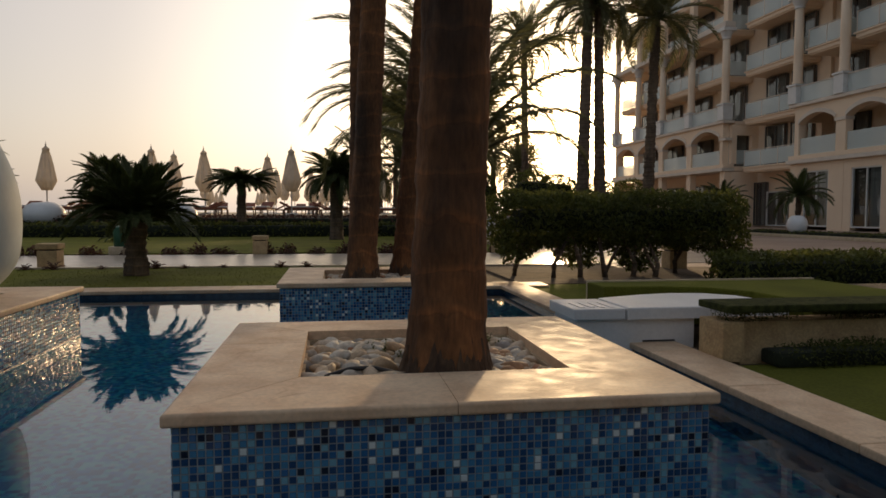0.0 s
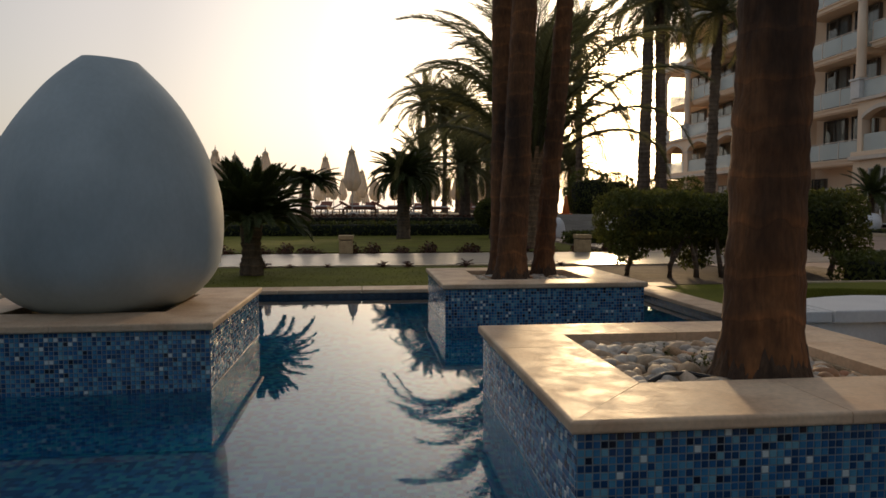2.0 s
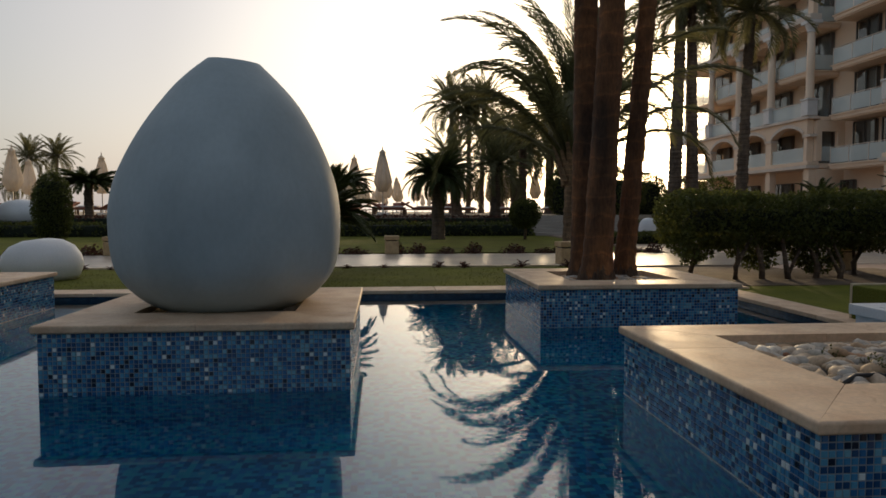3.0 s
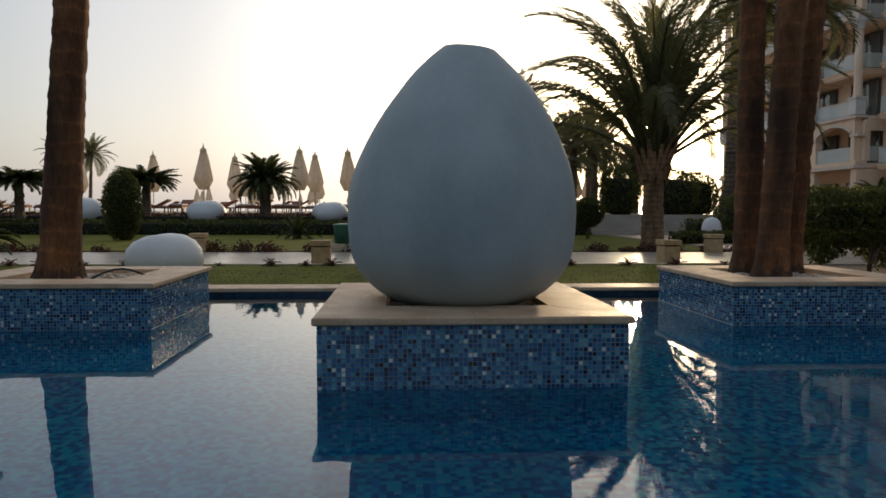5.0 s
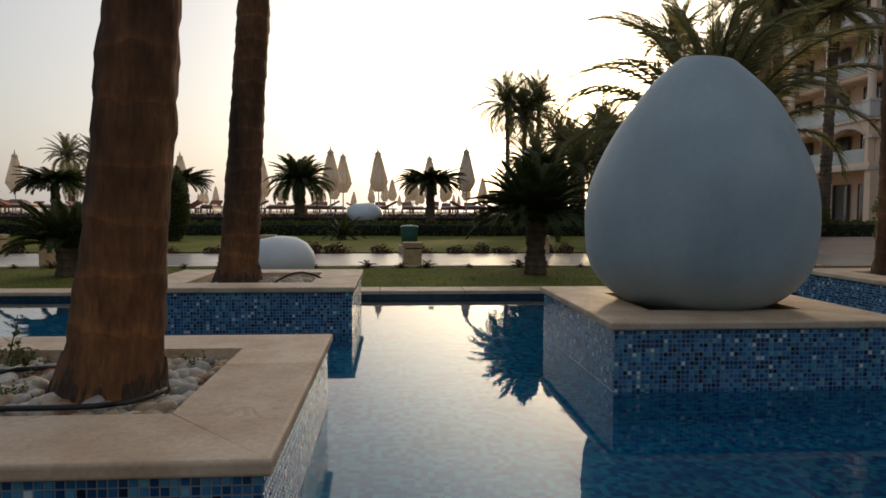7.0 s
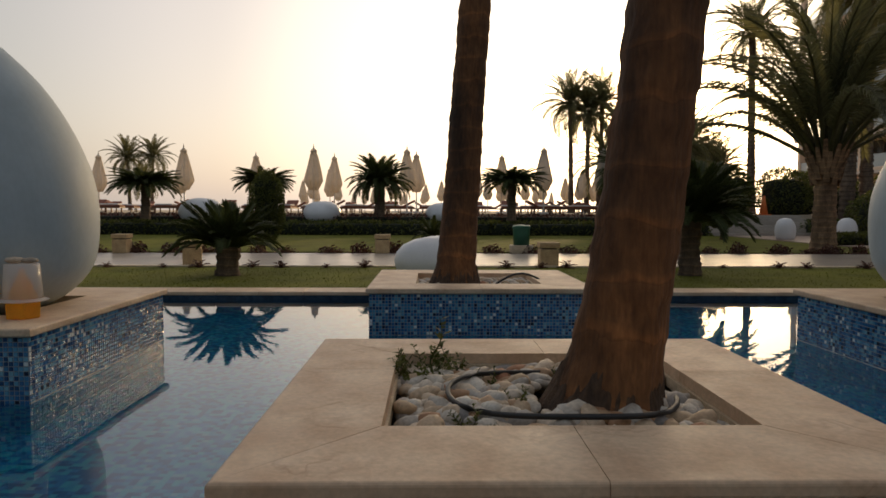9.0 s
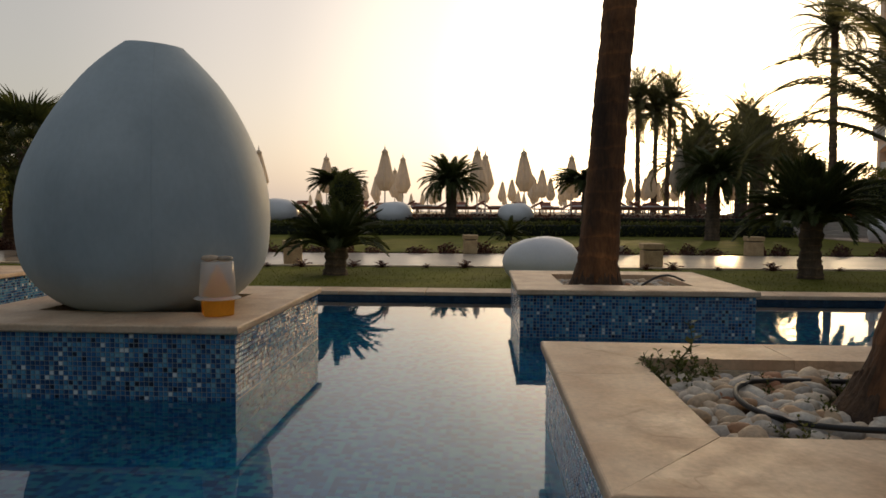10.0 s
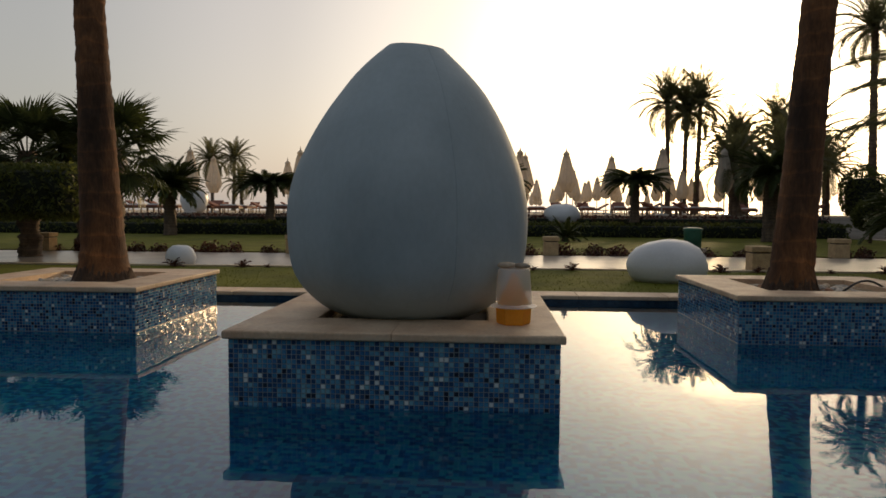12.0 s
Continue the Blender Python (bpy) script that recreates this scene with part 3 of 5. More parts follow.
# ---- egg vessels ----
def egg_vessel(x, y, seam, label):
    """An egg-shaped plaster shell, cut off at a slant. seam: the bearing of its upright casting seam, or None."""
    prof = [(0.38, -0.06), (0.48, 0.0), (0.585, 0.045), (0.675, 0.10), (0.755, 0.17), (0.83, 0.26), (0.885, 0.37), (0.914, 0.52), (0.925, 0.72), (0.915, 0.9), (0.882, 1.07), (0.83, 1.22), (0.75, 1.40), (0.66, 1.565), (0.565, 1.71), (0.465, 1.84), (0.345, 1.965), (0.222, 2.075)]
    fine = []
    for i in range(len(prof) - 1):
        for k in range(3):
            u = k / 3
            p0, p1, p2, p3 = prof[max(i - 1, 0)], prof[i], prof[i + 1], prof[min(i + 2, len(prof) - 1)]
            fine.append(tuple(0.5 * (2 * b + (c - a) * u + (2 * a - 5 * b + 4 * c - e) * u * u + (3 * b - a - 3 * c + e) * u ** 3) for a, b, c, e in zip(p0, p1, p2, p3)))
    fine.append(prof[-1])
    n = 72

    def at(r, a, z):
        side = 0.06 * max(0.0, (z - 0.8) / 1.27) ** 1.5
        zz = z * 0.99
        return (r * math.cos(a) * (1 - side * 0.5) + side, r * math.sin(a), zz - (0.085 * math.cos(a) - 0.07 * math.sin(a)) * r * max(0.0, (zz - 1.7) / 0.355))

    def skin(ring):
        vs = [at(r, 2 * math.pi * i / n, z) for r, z in ring for i in range(n)]
        return vs, [(j * n + i, j * n + (i + 1) % n, (j + 1) * n + (i + 1) % n, (j + 1) * n + i) for j in range(len(ring) - 1) for i in range(n)]

    ob = thing("egg_vessel", x, y, 0.395, label, "egg vessel", "egg vessels in the pool")
    vs, fs = skin(fine)
    raw("shell", vs, fs + [tuple(range(n))[::-1]], EGG, ob, "", True)
    vs, fs = skin([(0.2215, 2.0752), (0.18, 2.0752), (0.17, 2.05), (0.155, 1.9)])
    raw("cut_lip", vs, fs + [tuple(3 * n + i for i in range(n))], EGG, ob, "flat cut lip round a hollow")
    if seam is not None:
        a, half = radians(seam), 0.004
        vs, fs = [], []
        for r, z in fine[12:]:
            w = half / r
            vs += [at(r - 0.004, a - w, z), at(r + 0.0025, a - w * 0.5, z), at(r + 0.0025, a + w * 0.5, z), at(r - 0.004, a + w, z)]
        for j in range(len(vs) // 4 - 1):
            fs += [(4 * j + i, 4 * j + i + 1, 4 * j + i + 5, 4 * j + i + 4) for i in range(3)]
        raw("seam", vs, fs, EGG, ob, "fine upright casting seam", True)
    return ob


egg_vessel(-4.063, 6.16, None, "tall grey-white egg-shaped vessel with a cut top on a mosaic plinth")
egg_vessel(-12.25, 6.16, -63, "tall grey-white egg-shaped vessel with a seam beside an orange lantern")


# ---- pebbles ----
def pebbles(x, y, hw, hd, count, size, seed, keep_out):
    r = random.Random(seed)
    bm0 = bmesh.new()
    bmesh.ops.create_icosphere(bm0, subdivisions=2, radius=1.0)
    base = [v.co.copy() for v in bm0.verts]
    tri = [tuple(v.index for v in f.verts) for f in bm0.faces]
    bm0.free()
    vs, fs = [], []
    for i in range(count):
        cx, cy = r.uniform(-hw, hw), r.uniform(-hd, hd)
        if any(math.hypot(cx - a, cy - b) < c for a, b, c in keep_out):
            continue
        s = size * r.uniform(0.6, 1.25)
        m = Matrix.Translation((x + cx, y + cy, 0.288 + s * 0.35 + (0.035 + r.uniform(0, 0.03)) * (1 - 0.7 * max(abs(cx) / hw, abs(cy) / hd) ** 3))) @ Euler((r.uniform(-0.5, 0.5), r.uniform(-0.5, 0.5), r.uniform(0, 6.3))).to_matrix().to_4x4() @ Matrix.Diagonal((s * r.uniform(1.0, 1.7), s * r.uniform(0.65, 0.95), s * r.uniform(0.5, 0.78), 1))
        b = len(vs)
        off = Vector((r.uniform(0, 50), 0, 0))
        vs += [m @ (v * (1 + 0.22 * noise.noise(v * 0.9 + off))) for v in base]
        fs += [tuple(q + b for q in f) for f in tri]
    ob = raw("pebbles", vs, fs, RIVER, None, "", True)
    return tagged(ob, "rounded white, cream and tan pebbles covering the soil", "pebbles", kind="stuff")


# ---- leaves ----
def frond_data(length, bend, leaf, n, vee=0.35, width=0.035, lean=0.75, bare=0.12, seed=1, droop=0.25, hook=1.4):
    """A feather leaf from the origin along +x that bends down by so many degrees; leaflets on both sides of a rib."""
    r = random.Random(seed)
    pts, p, steps = [Vector((0, 0, 0))], Vector((0, 0, 0)), 14
    dirs = []
    for i in range(steps):
        a = -radians(bend) * ((i + 0.5) / steps) ** hook
        d = Vector((math.cos(a), 0, math.sin(a)))
        dirs.append(d)
        p = p + d * (length / steps)
        pts.append(p.copy())
    dirs.append(dirs[-1])
    vs, fs = tube(pts, [0.028 * length / 2.5 * (1 - 0.85 * i / steps) + 0.003 for i in range(steps + 1)], 5)
    for i in range(n):
        for side in (-1, 1):
            s = bare + (1 - bare) * (i + r.uniform(0.2, 0.8)) / n
            f = s * steps
            k = min(int(f), steps - 1)
            o = pts[k].lerp(pts[k + 1], f - k)
            d = dirs[k]
            up = Vector((-d.z, 0, d.x))
            ll = leaf * (math.sin(math.pi * (0.15 + 0.78 * s)) ** 0.7) * r.uniform(0.85, 1.1)
            v = (Vector((0, side, 0)) * (1 - 0.35 * s) + d * (lean + 0.5 * s) + up * vee * r.uniform(0.6, 1.3)).normalized()
            mid = o + v * ll * 0.55 + up * 0.01
            tip = o + v * ll - Vector((0, 0, 1)) * droop * ll * r.uniform(0.3, 1.0)
            w = d * width
            b = len(vs)
            vs += [o - w * 0.4, o + w * 0.4, mid + w * 0.5, mid - w * 0.5, tip]
            fs += [(b, b + 1, b + 2, b + 3), (b + 3, b + 2, b + 4)]
    return vs, fs


def fan_data(stalk, blade, n, seed):
    r = random.Random(seed)
    pts = [Vector((stalk * i / 5, 0, -0.10 * stalk * (i / 5) ** 2)) for i in range(6)]
    vs, fs = tube(pts, [0.018 - 0.002 * i for i in range(6)], 5)
    o = pts[-1]
    for i in range(n):
        a = radians(-125 + 250 * i / (n - 1))
        ll = blade * r.uniform(0.85, 1.1) * (0.75 + 0.25 * math.cos(a))
        v = Vector((math.cos(a), math.sin(a), -0.18 + r.uniform(-0.1, 0.1)))
        q = Vector((-math.sin(a), math.cos(a), 0)) * 0.035
        mid, tip = o + v * ll * 0.6, o + v * ll - Vector((0, 0, r.uniform(0.05, 0.3) * blade))
        b = len(vs)
        vs += [o - q * 0.2, o + q * 0.2, mid + q, mid - q, tip]
        fs += [(b, b + 1, b + 2, b + 3), (b + 3, b + 2, b + 4)]
    return vs, fs


def mesh_of(name, data, mat):
    me = bpy.data.meshes.new(name)
    me.from_pydata([tuple(v) for v in data[0]], [], data[1])
    me.materials.append(mat)
    return me


DATE = [mesh_of("frond", frond_data(4.3, b, 0.54, 92, 0.12, 0.034, 0.8, 0.22, s, 0.9, 2.1), FROND) for b, s in ((70, 1), (95, 2), (120, 3))]
TALL = [mesh_of("frond", frond_data(2.4, b, 0.48, 46, 0.35, 0.045, 0.75, 0.12, s), FROND) for b, s in ((40, 4), (70, 5), (110, 6))]
SAGO = [mesh_of("frond", frond_data(1.45, b, 0.27, 72, 0.35, 0.038, 0.7, 0.05, s, 0.1), CYCAD) for b, s in ((30, 7), (55, 8), (80, 9))]
SMALL = [mesh_of("frond", frond_data(1.75, b, 0.36, 52, 0.35, 0.045, 0.7, 0.08, s, 0.15), CYCAD) for b, s in ((45, 10), (75, 11), (95, 12))]
FLAT = [mesh_of("frond", frond_data(1.7, b, 0.36, 56, 0.3, 0.045, 0.7, 0.08, s, 0.15), CYCAD) for b, s in ((28, 15), (48, 16), (66, 17))]
FAN = [mesh_of("frond", fan_data(0.95, 0.75, 26, s), CYCAD) for s in (13, 14)]


def crown(parent, at, meshes, count, low, high, seed, size=1.0, spread=0.03, name="frond"):
    """Leaves in a spiral, the outer ones lowest."""
    r = random.Random(seed)
    for i in range(count):
        u = (i + 0.5) / count
        e = low + (high - low) * u + r.uniform(-7, 7)
        a = i * 137.5 + r.uniform(-12, 12)
        k = 0 if u > 0.62 else (1 if u > 0.28 else len(meshes) - 1)
        o = link(name, meshes[min(k, len(meshes) - 1)], None, parent)
        s = size * r.uniform(0.85, 1.08)
        o.matrix_basis = Matrix.Translation(at) @ Matrix.Rotation(radians(a), 4, "Z") @ Matrix.Translation((spread, 0, 0)) @ Matrix.Rotation(-radians(e), 4, "Y") @ Matrix.Rotation(r.uniform(-0.25, 0.25), 4, "X") @ Matrix.Scale(s, 4)


def trunk_data(h, r0, r1, lean=(0, 0), flare=0.12, rings=0.16, seed=1, n=28, rough=0.014, bow=0.0):
    """A ringed palm stem from the origin. lean: how far its head stands off, in metres; bow: how much of that comes early."""
    steps = max(int(h / 0.045), 12)
    off = Vector((seed * 7.3, 0, 0))
    vs, fs = [], []
    for j in range(steps + 1):
        u = j / steps
        z = h * u
        k = u ** (1 - bow) if bow else u
        rr = r1 + (r0 - r1) * (1 - u) ** 2.0 + flare * math.exp(-z / 0.16)
        ph = (z + 0.05 * noise.noise(Vector((z * 1.3, seed, 0)))) / rings % 1.0
        step = rough * (0.5 - ph) * 0.7
        for i in range(n):
            a = 2 * math.pi * i / n
            c, s = math.cos(a), math.sin(a)
            nz = noise.noise(Vector((c * 2.2, s * 2.2, z * 5)) + off) * rough + noise.noise(Vector((c * 6, s * 6, z * 1.2)) + off) * rough * 0.6
            q = rr + step + nz
            vs.append((lean[0] * k + q * c, lean[1] * k + q * s, z))
    for j in range(steps):
        for i in range(n):
            fs.append((j * n + i, j * n + (i + 1) % n, (j + 1) * n + (i + 1) % n, (j + 1) * n + i))
    fs.append(tuple(steps * n + i for i in range(n)))
    fs.append(tuple(range(n))[::-1])
    return vs, fs


def palm(name, x, y, z, h, r0, r1, meshes, leaves, low, high, seed, label, lean=(0, 0), size=1.0, group="", mat=None, flare=0.1, rings=0.17, rough=0.014, bow=0.0, detail=28):
    ob = thing(name, x, y, z, label, "palm", group)
    raw("trunk", *trunk_data(h, r0, r1, lean, flare, rings, seed, detail, rough, bow), mat or BARK, ob, "", True)
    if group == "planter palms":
        # a thin ragged dark shell, added to darken the trunk's lower end
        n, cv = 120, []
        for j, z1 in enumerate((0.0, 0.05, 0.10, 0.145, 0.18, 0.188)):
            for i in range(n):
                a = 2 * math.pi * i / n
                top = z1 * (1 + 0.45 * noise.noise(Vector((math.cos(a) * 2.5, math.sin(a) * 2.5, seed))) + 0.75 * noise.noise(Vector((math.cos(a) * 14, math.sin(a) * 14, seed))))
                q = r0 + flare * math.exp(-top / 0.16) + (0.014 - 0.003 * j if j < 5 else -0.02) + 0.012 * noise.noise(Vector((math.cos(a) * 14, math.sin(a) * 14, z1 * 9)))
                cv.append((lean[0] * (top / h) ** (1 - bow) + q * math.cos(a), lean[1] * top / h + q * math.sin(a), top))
        raw("dark_foot_collar", cv, [(j * n + i, j * n + (i + 1) % n, (j + 1) * n + (i + 1) % n, (j + 1) * n + i) for j in range(5) for i in range(n)], FOOT_COLLAR, ob, "thin ragged dark collar round the foot", True)
    if leaves:
        crown(ob, (lean[0], lean[1], h - 0.05), meshes, leaves, low, high, seed, size, r1 * 0.6)
    return ob


P_LABEL = "tall palm with a ringed brown trunk rising from a mosaic planter"
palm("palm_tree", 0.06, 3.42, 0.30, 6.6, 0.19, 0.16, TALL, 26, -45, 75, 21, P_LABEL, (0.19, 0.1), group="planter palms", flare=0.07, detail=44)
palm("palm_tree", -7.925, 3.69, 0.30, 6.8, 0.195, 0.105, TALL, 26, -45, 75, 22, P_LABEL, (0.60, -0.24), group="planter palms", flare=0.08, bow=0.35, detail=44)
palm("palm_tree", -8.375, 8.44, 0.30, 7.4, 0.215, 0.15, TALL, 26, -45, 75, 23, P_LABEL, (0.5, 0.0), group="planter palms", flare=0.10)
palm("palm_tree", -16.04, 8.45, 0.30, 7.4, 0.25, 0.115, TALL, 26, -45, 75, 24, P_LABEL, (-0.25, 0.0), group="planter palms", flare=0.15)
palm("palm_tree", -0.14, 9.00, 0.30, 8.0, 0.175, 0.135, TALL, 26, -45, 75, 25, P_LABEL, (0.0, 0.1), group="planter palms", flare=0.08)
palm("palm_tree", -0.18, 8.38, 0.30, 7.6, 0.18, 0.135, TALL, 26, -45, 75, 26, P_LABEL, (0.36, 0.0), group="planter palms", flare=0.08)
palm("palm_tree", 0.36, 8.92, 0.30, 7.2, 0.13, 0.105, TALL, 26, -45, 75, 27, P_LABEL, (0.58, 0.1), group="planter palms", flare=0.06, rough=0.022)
for (k, cnt, size, outs) in (("A", 430, 0.058, [(0.04, -0.31, 0.24)]), ("C", 450, 0.058, [(0.19, -0.04, 0.27)]), ("E", 420, 0.05, [(-0.16, 0.5, 0.2), (-0.2, -0.1, 0.2), (0.33, 0.42, 0.16)]), ("F", 420, 0.05, [(-0.17, -0.2, 0.26)]), ("G", 420, 0.05, [(0.25, 0, 0.3)])):
    x, y, w, d = SPOTS[k]
    pebbles(x, y + {"A": 0.06, "C": 0.04}.get(k, 0), w / 2 - (0.50 if k == "C" else 0.52), d / 2 - 0.51, cnt, size, ord(k), outs)

# cycads on the near lawn
C_LABEL = "dark green sago cycad with a rough short trunk on the lawn"


def cycad(x, y, z, h, r, leaves, size, seed, label=C_LABEL, meshes=None, low=-8, high=80, group="cycads"):
    return palm("sago_palm", x, y, z, h, r, r * 0.9, meshes or SAGO, leaves, low, high, seed, label, (0, 0), size, group, BARK_DARK, 0.02, 0.07, 0.05, detail=20)


cycad(-4.0, 12.95, 0.02, 1.0, 0.185, 104, 0.84, 31, low=22, high=85)
cycad(-12.2, 12.8, 0.02, 0.52, 0.20, 64, 0.68, 32, low=30, high=72)
T_LABEL = "spreading dark palm on a short trunk in the flower bed"
for i, (x, y, h, s) in enumerate(((-22.2, 33.6, 1.75, 1.1), (-17.0, 35.2, 1.9, 1.0), (-11.2, 35.0, 1.9, 1.05), (-4.8, 33.4, 1.9, 1.05), (-0.4, 29.0, 2.15, 1.0), (-26.0, 31.0, 1.7, 1.0))):
    full = i in (2, 4, 5)
    cycad(x, y, 0.02 if y < 33 else 0.70, h + (0.5 if y < 33 else 0), 0.28 if full else 0.22, (88, 120)[i == 5] if full else 78, s * 0.88, 40 + i, T_LABEL, SMALL if full and i != 5 else FLAT, -10 if full else 6, 72 if full else 36, "terrace palms")

BOOTS = bark("pale_palm_boots", (0.36, 0.225, 0.125), (0.15, 0.09, 0.05), 0.16, 1.0)
cycad(-8.6, 28.0, 0.02, 0.22, 0.12, 26, 0.62, 37, "small young cycad on the far lawn")
# the large date palm beyond the path, and the palms behind
date = palm("date_palm", 3.2, 21.2, 0.0, 2.7, 0.35, 0.30, DATE, 42, 36, 97, 51, "large date palm with long arching fronds and a thick booted trunk", (0, 0), 1.42, "", BOOTS, 0.06, 0.2, 0.03)
# the stubs of old leaves up its trunk
bv, bf = [], []
rs = random.Random(17)
for i in range(46):
    a, z = radians(i * 137.5), 1.95 + 0.72 * i / 46
    u = z / 2.6
    c, s = math.cos(a), math.sin(a)
    r0 = 0.335 + 0.05 * u ** 3
    ln, wd = 0.16 + 0.55 * u ** 4, 0.085 + 0.01 * u
    k = len(bv)
    for t, (w, d) in ((0.0, (wd, 0.05)), (1.0, (wd * 0.55, 0.03))):
        rr = r0 + t * ln * (0.12 + 0.35 * u ** 3) + rs.uniform(0, 0.02)
        for sx, sd in ((-1, -1), (1, -1), (1, 1), (-1, 1)):
            q = rr + sd * d * 0.5
            bv.append((q * c - sx * w * s, q * s + sx * w * c, z + t * ln))
    bf += [(k, k + 1, k + 5, k + 4), (k + 1, k + 2, k + 6, k + 5), (k + 2, k + 3, k + 7, k + 6), (k + 3, k, k + 4, k + 7), (k + 4, k + 5, k + 6, k + 7), (k + 3, k + 2, k + 1, k)]
stubs = raw("booted_bark", bv, bf, BOOTS, date, "cut stubs of old fronds")
stubs["kind"] = "stuff"
B_LABEL = "slender palm seen against the bright sky"
for i, (x, y, h, r, s, m) in enumerate(((12.9, 36, 13.0, 0.40, 1.5, TALL), (14.1, 36.2, 12.4, 0.36, 1.5, TALL), (17.2, 37, 12.2, 0.36, 1.5, TALL), (12.6, 46, 11.8, 0.3, 1.3, TALL), (3.5, 60, 9.4, 0.26, 1.4, TALL), (4.8, 60, 8.6, 0.26, 1.4, TALL), (6.1, 61, 9.6, 0.26, 1.4, TALL),
                                        (6.2, 52, 5.6, 0.4, 1.2, TALL), (8.0, 55, 5.2, 0.4, 1.2, TALL), (9.6, 50, 4.6, 0.4, 1.2, TALL), (14.0, 62, 5.8, 0.35, 1.3, TALL), (15.5, 58, 4.8, 0.35, 1.3, TALL), (11.5, 58, 7.5, 0.35, 1.3, TALL), (18.0, 66, 6.0, 0.35, 1.3, TALL),
                                        (-60.5, 120, 9.0, 0.34, 1.8, TALL), (-57.2, 121, 9.3, 0.34, 1.8, TALL), (-34, 62, 2.6, 0.2, 0.8, TALL), (3.2, 36, 3.6, 0.34, 1.1, TALL), (1.4, 38, 2.8, 0.3, 1.0, TALL), (5.4, 40, 4.2, 0.34, 1.1, TALL))):
    palm("palm_tree", x, y, 0.0 if y < 36.4 or x > 14.9 else 0.98, h, r, r * 0.7, m, 42, -28, 85, 60 + i, B_LABEL, (random.Random(i).uniform(-0.4, 0.4), 0), s, "background palms", BARK_DARK, 0.1, 0.25, 0.06, detail=12)
for i, (x, y, h) in enumerate(((-22.9, 17.0, 2.6), (-20.9, 17.3, 2.7), (-25.2, 17.6, 2.5), (-23.2, 19.9, 2.5))):
    ob = palm("fan_palm", x, y, 0.0, h, 0.24, 0.2, FAN, 0, 0, 0, 80 + i, "bushy fan palm with a shaggy trunk beside the path", (0, 0), 1.0, "fan palms", BARK_DARK, 0.05, 0.1, 0.08, detail=16)
    crown(ob, (0, 0, h - 0.1), FAN, 52, -50, 85, 90 + i, 0.95, 0.1)


# ---- hedges and shrubs ----
def leaf_mass(name, inside, bounds, count, leaf, seed, label, category, mat=None, core=None, kind="", skin=0.18, loose=1.0):
    """A clipped or loose shrub: many small leaves scattered near the skin of a shape. inside(p) < 0 within it."""
    r = random.Random(seed)
    vs, fs = [], []
    x0, x1, y0, y1, z0, z1 = bounds
    tries = 0
    while len(fs) < count and tries < count * 30:
        tries += 1
        p = Vector((r.uniform(x0, x1), r.uniform(y0, y1), r.uniform(z0, z1)))
        g = inside(p) + loose * (0.13 * noise.noise(p * 1.7) + 0.06 * noise.noise(p * 6))
        if g > 0 or g < -skin:
            continue
        e = Euler((r.uniform(-1.2, 1.2), r.uniform(-1.2, 1.2), r.uniform(0, 6.28))).to_matrix()
        s = leaf * r.uniform(0.6, 1.25)
        b = len(vs)
        vs += [p + e @ Vector(v) for v in ((-s, 0, 0), (0, -0.45 * s, 0.12 * s), (s, 0, 0), (0, 0.45 * s, 0.12 * s))]
        fs.append((b, b + 1, b + 2, b + 3))
    ob = thing(name, (x0 + x1) / 2, (y0 + y1) / 2, z0, label, category, kind=kind)
    c = Vector(ob.location)
    lv = raw("leaves", [v - c for v in vs], fs, mat or LEAF, ob)
    lv["kind"] = "stuff"
    # a solid near-black box: its colour carries the shade deep in the foliage
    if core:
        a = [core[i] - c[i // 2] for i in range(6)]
        part("core", box_bm(*a, bevel=min(a[1] - a[0], a[3] - a[2], a[5] - a[4]) * 0.3), LEAF_CORE, ob, "dark filler box for the shade inside the foliage")
    return ob


def box_field(x0, x1, y0, y1, z0, z1, rounded=0.2):
    c, h = Vector(((x0 + x1) / 2, (y0 + y1) / 2, (z0 + z1) / 2)), Vector(((x1 - x0) / 2 - rounded, (y1 - y0) / 2 - rounded, (z1 - z0) / 2 - rounded))

    def f(p):
        q = p - c
        d = Vector((max(abs(q.x) - h.x, 0), max(abs(q.y) - h.y, 0), max(abs(q.z) - h.z, 0)))
        m = max(abs(q.x) - h.x, abs(q.y) - h.y, abs(q.z) - h.z)
        return d.length - rounded if m > 0 else m - rounded
    return f


def ball_field(x, y, z, rx, ry, rz):
    return lambda p: (math.sqrt(((p.x - x) / rx) ** 2 + ((p.y - y) / ry) ** 2 + ((p.z - z) / rz) ** 2) - 1) * min(rx, ry, rz)


def hedge(name, x0, x1, y0, y1, z0, z1, count, leaf, seed, label, mat=None, rounded=0.2, category="hedge", inset=0.16):
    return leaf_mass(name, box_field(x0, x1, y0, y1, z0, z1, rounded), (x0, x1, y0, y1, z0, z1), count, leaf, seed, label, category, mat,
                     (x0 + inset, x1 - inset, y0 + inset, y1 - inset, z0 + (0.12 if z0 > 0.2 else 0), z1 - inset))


def stem(parent, pts, radii, mat):
    return raw("stem", *tube(pts, radii, 8), mat, parent, "", True)


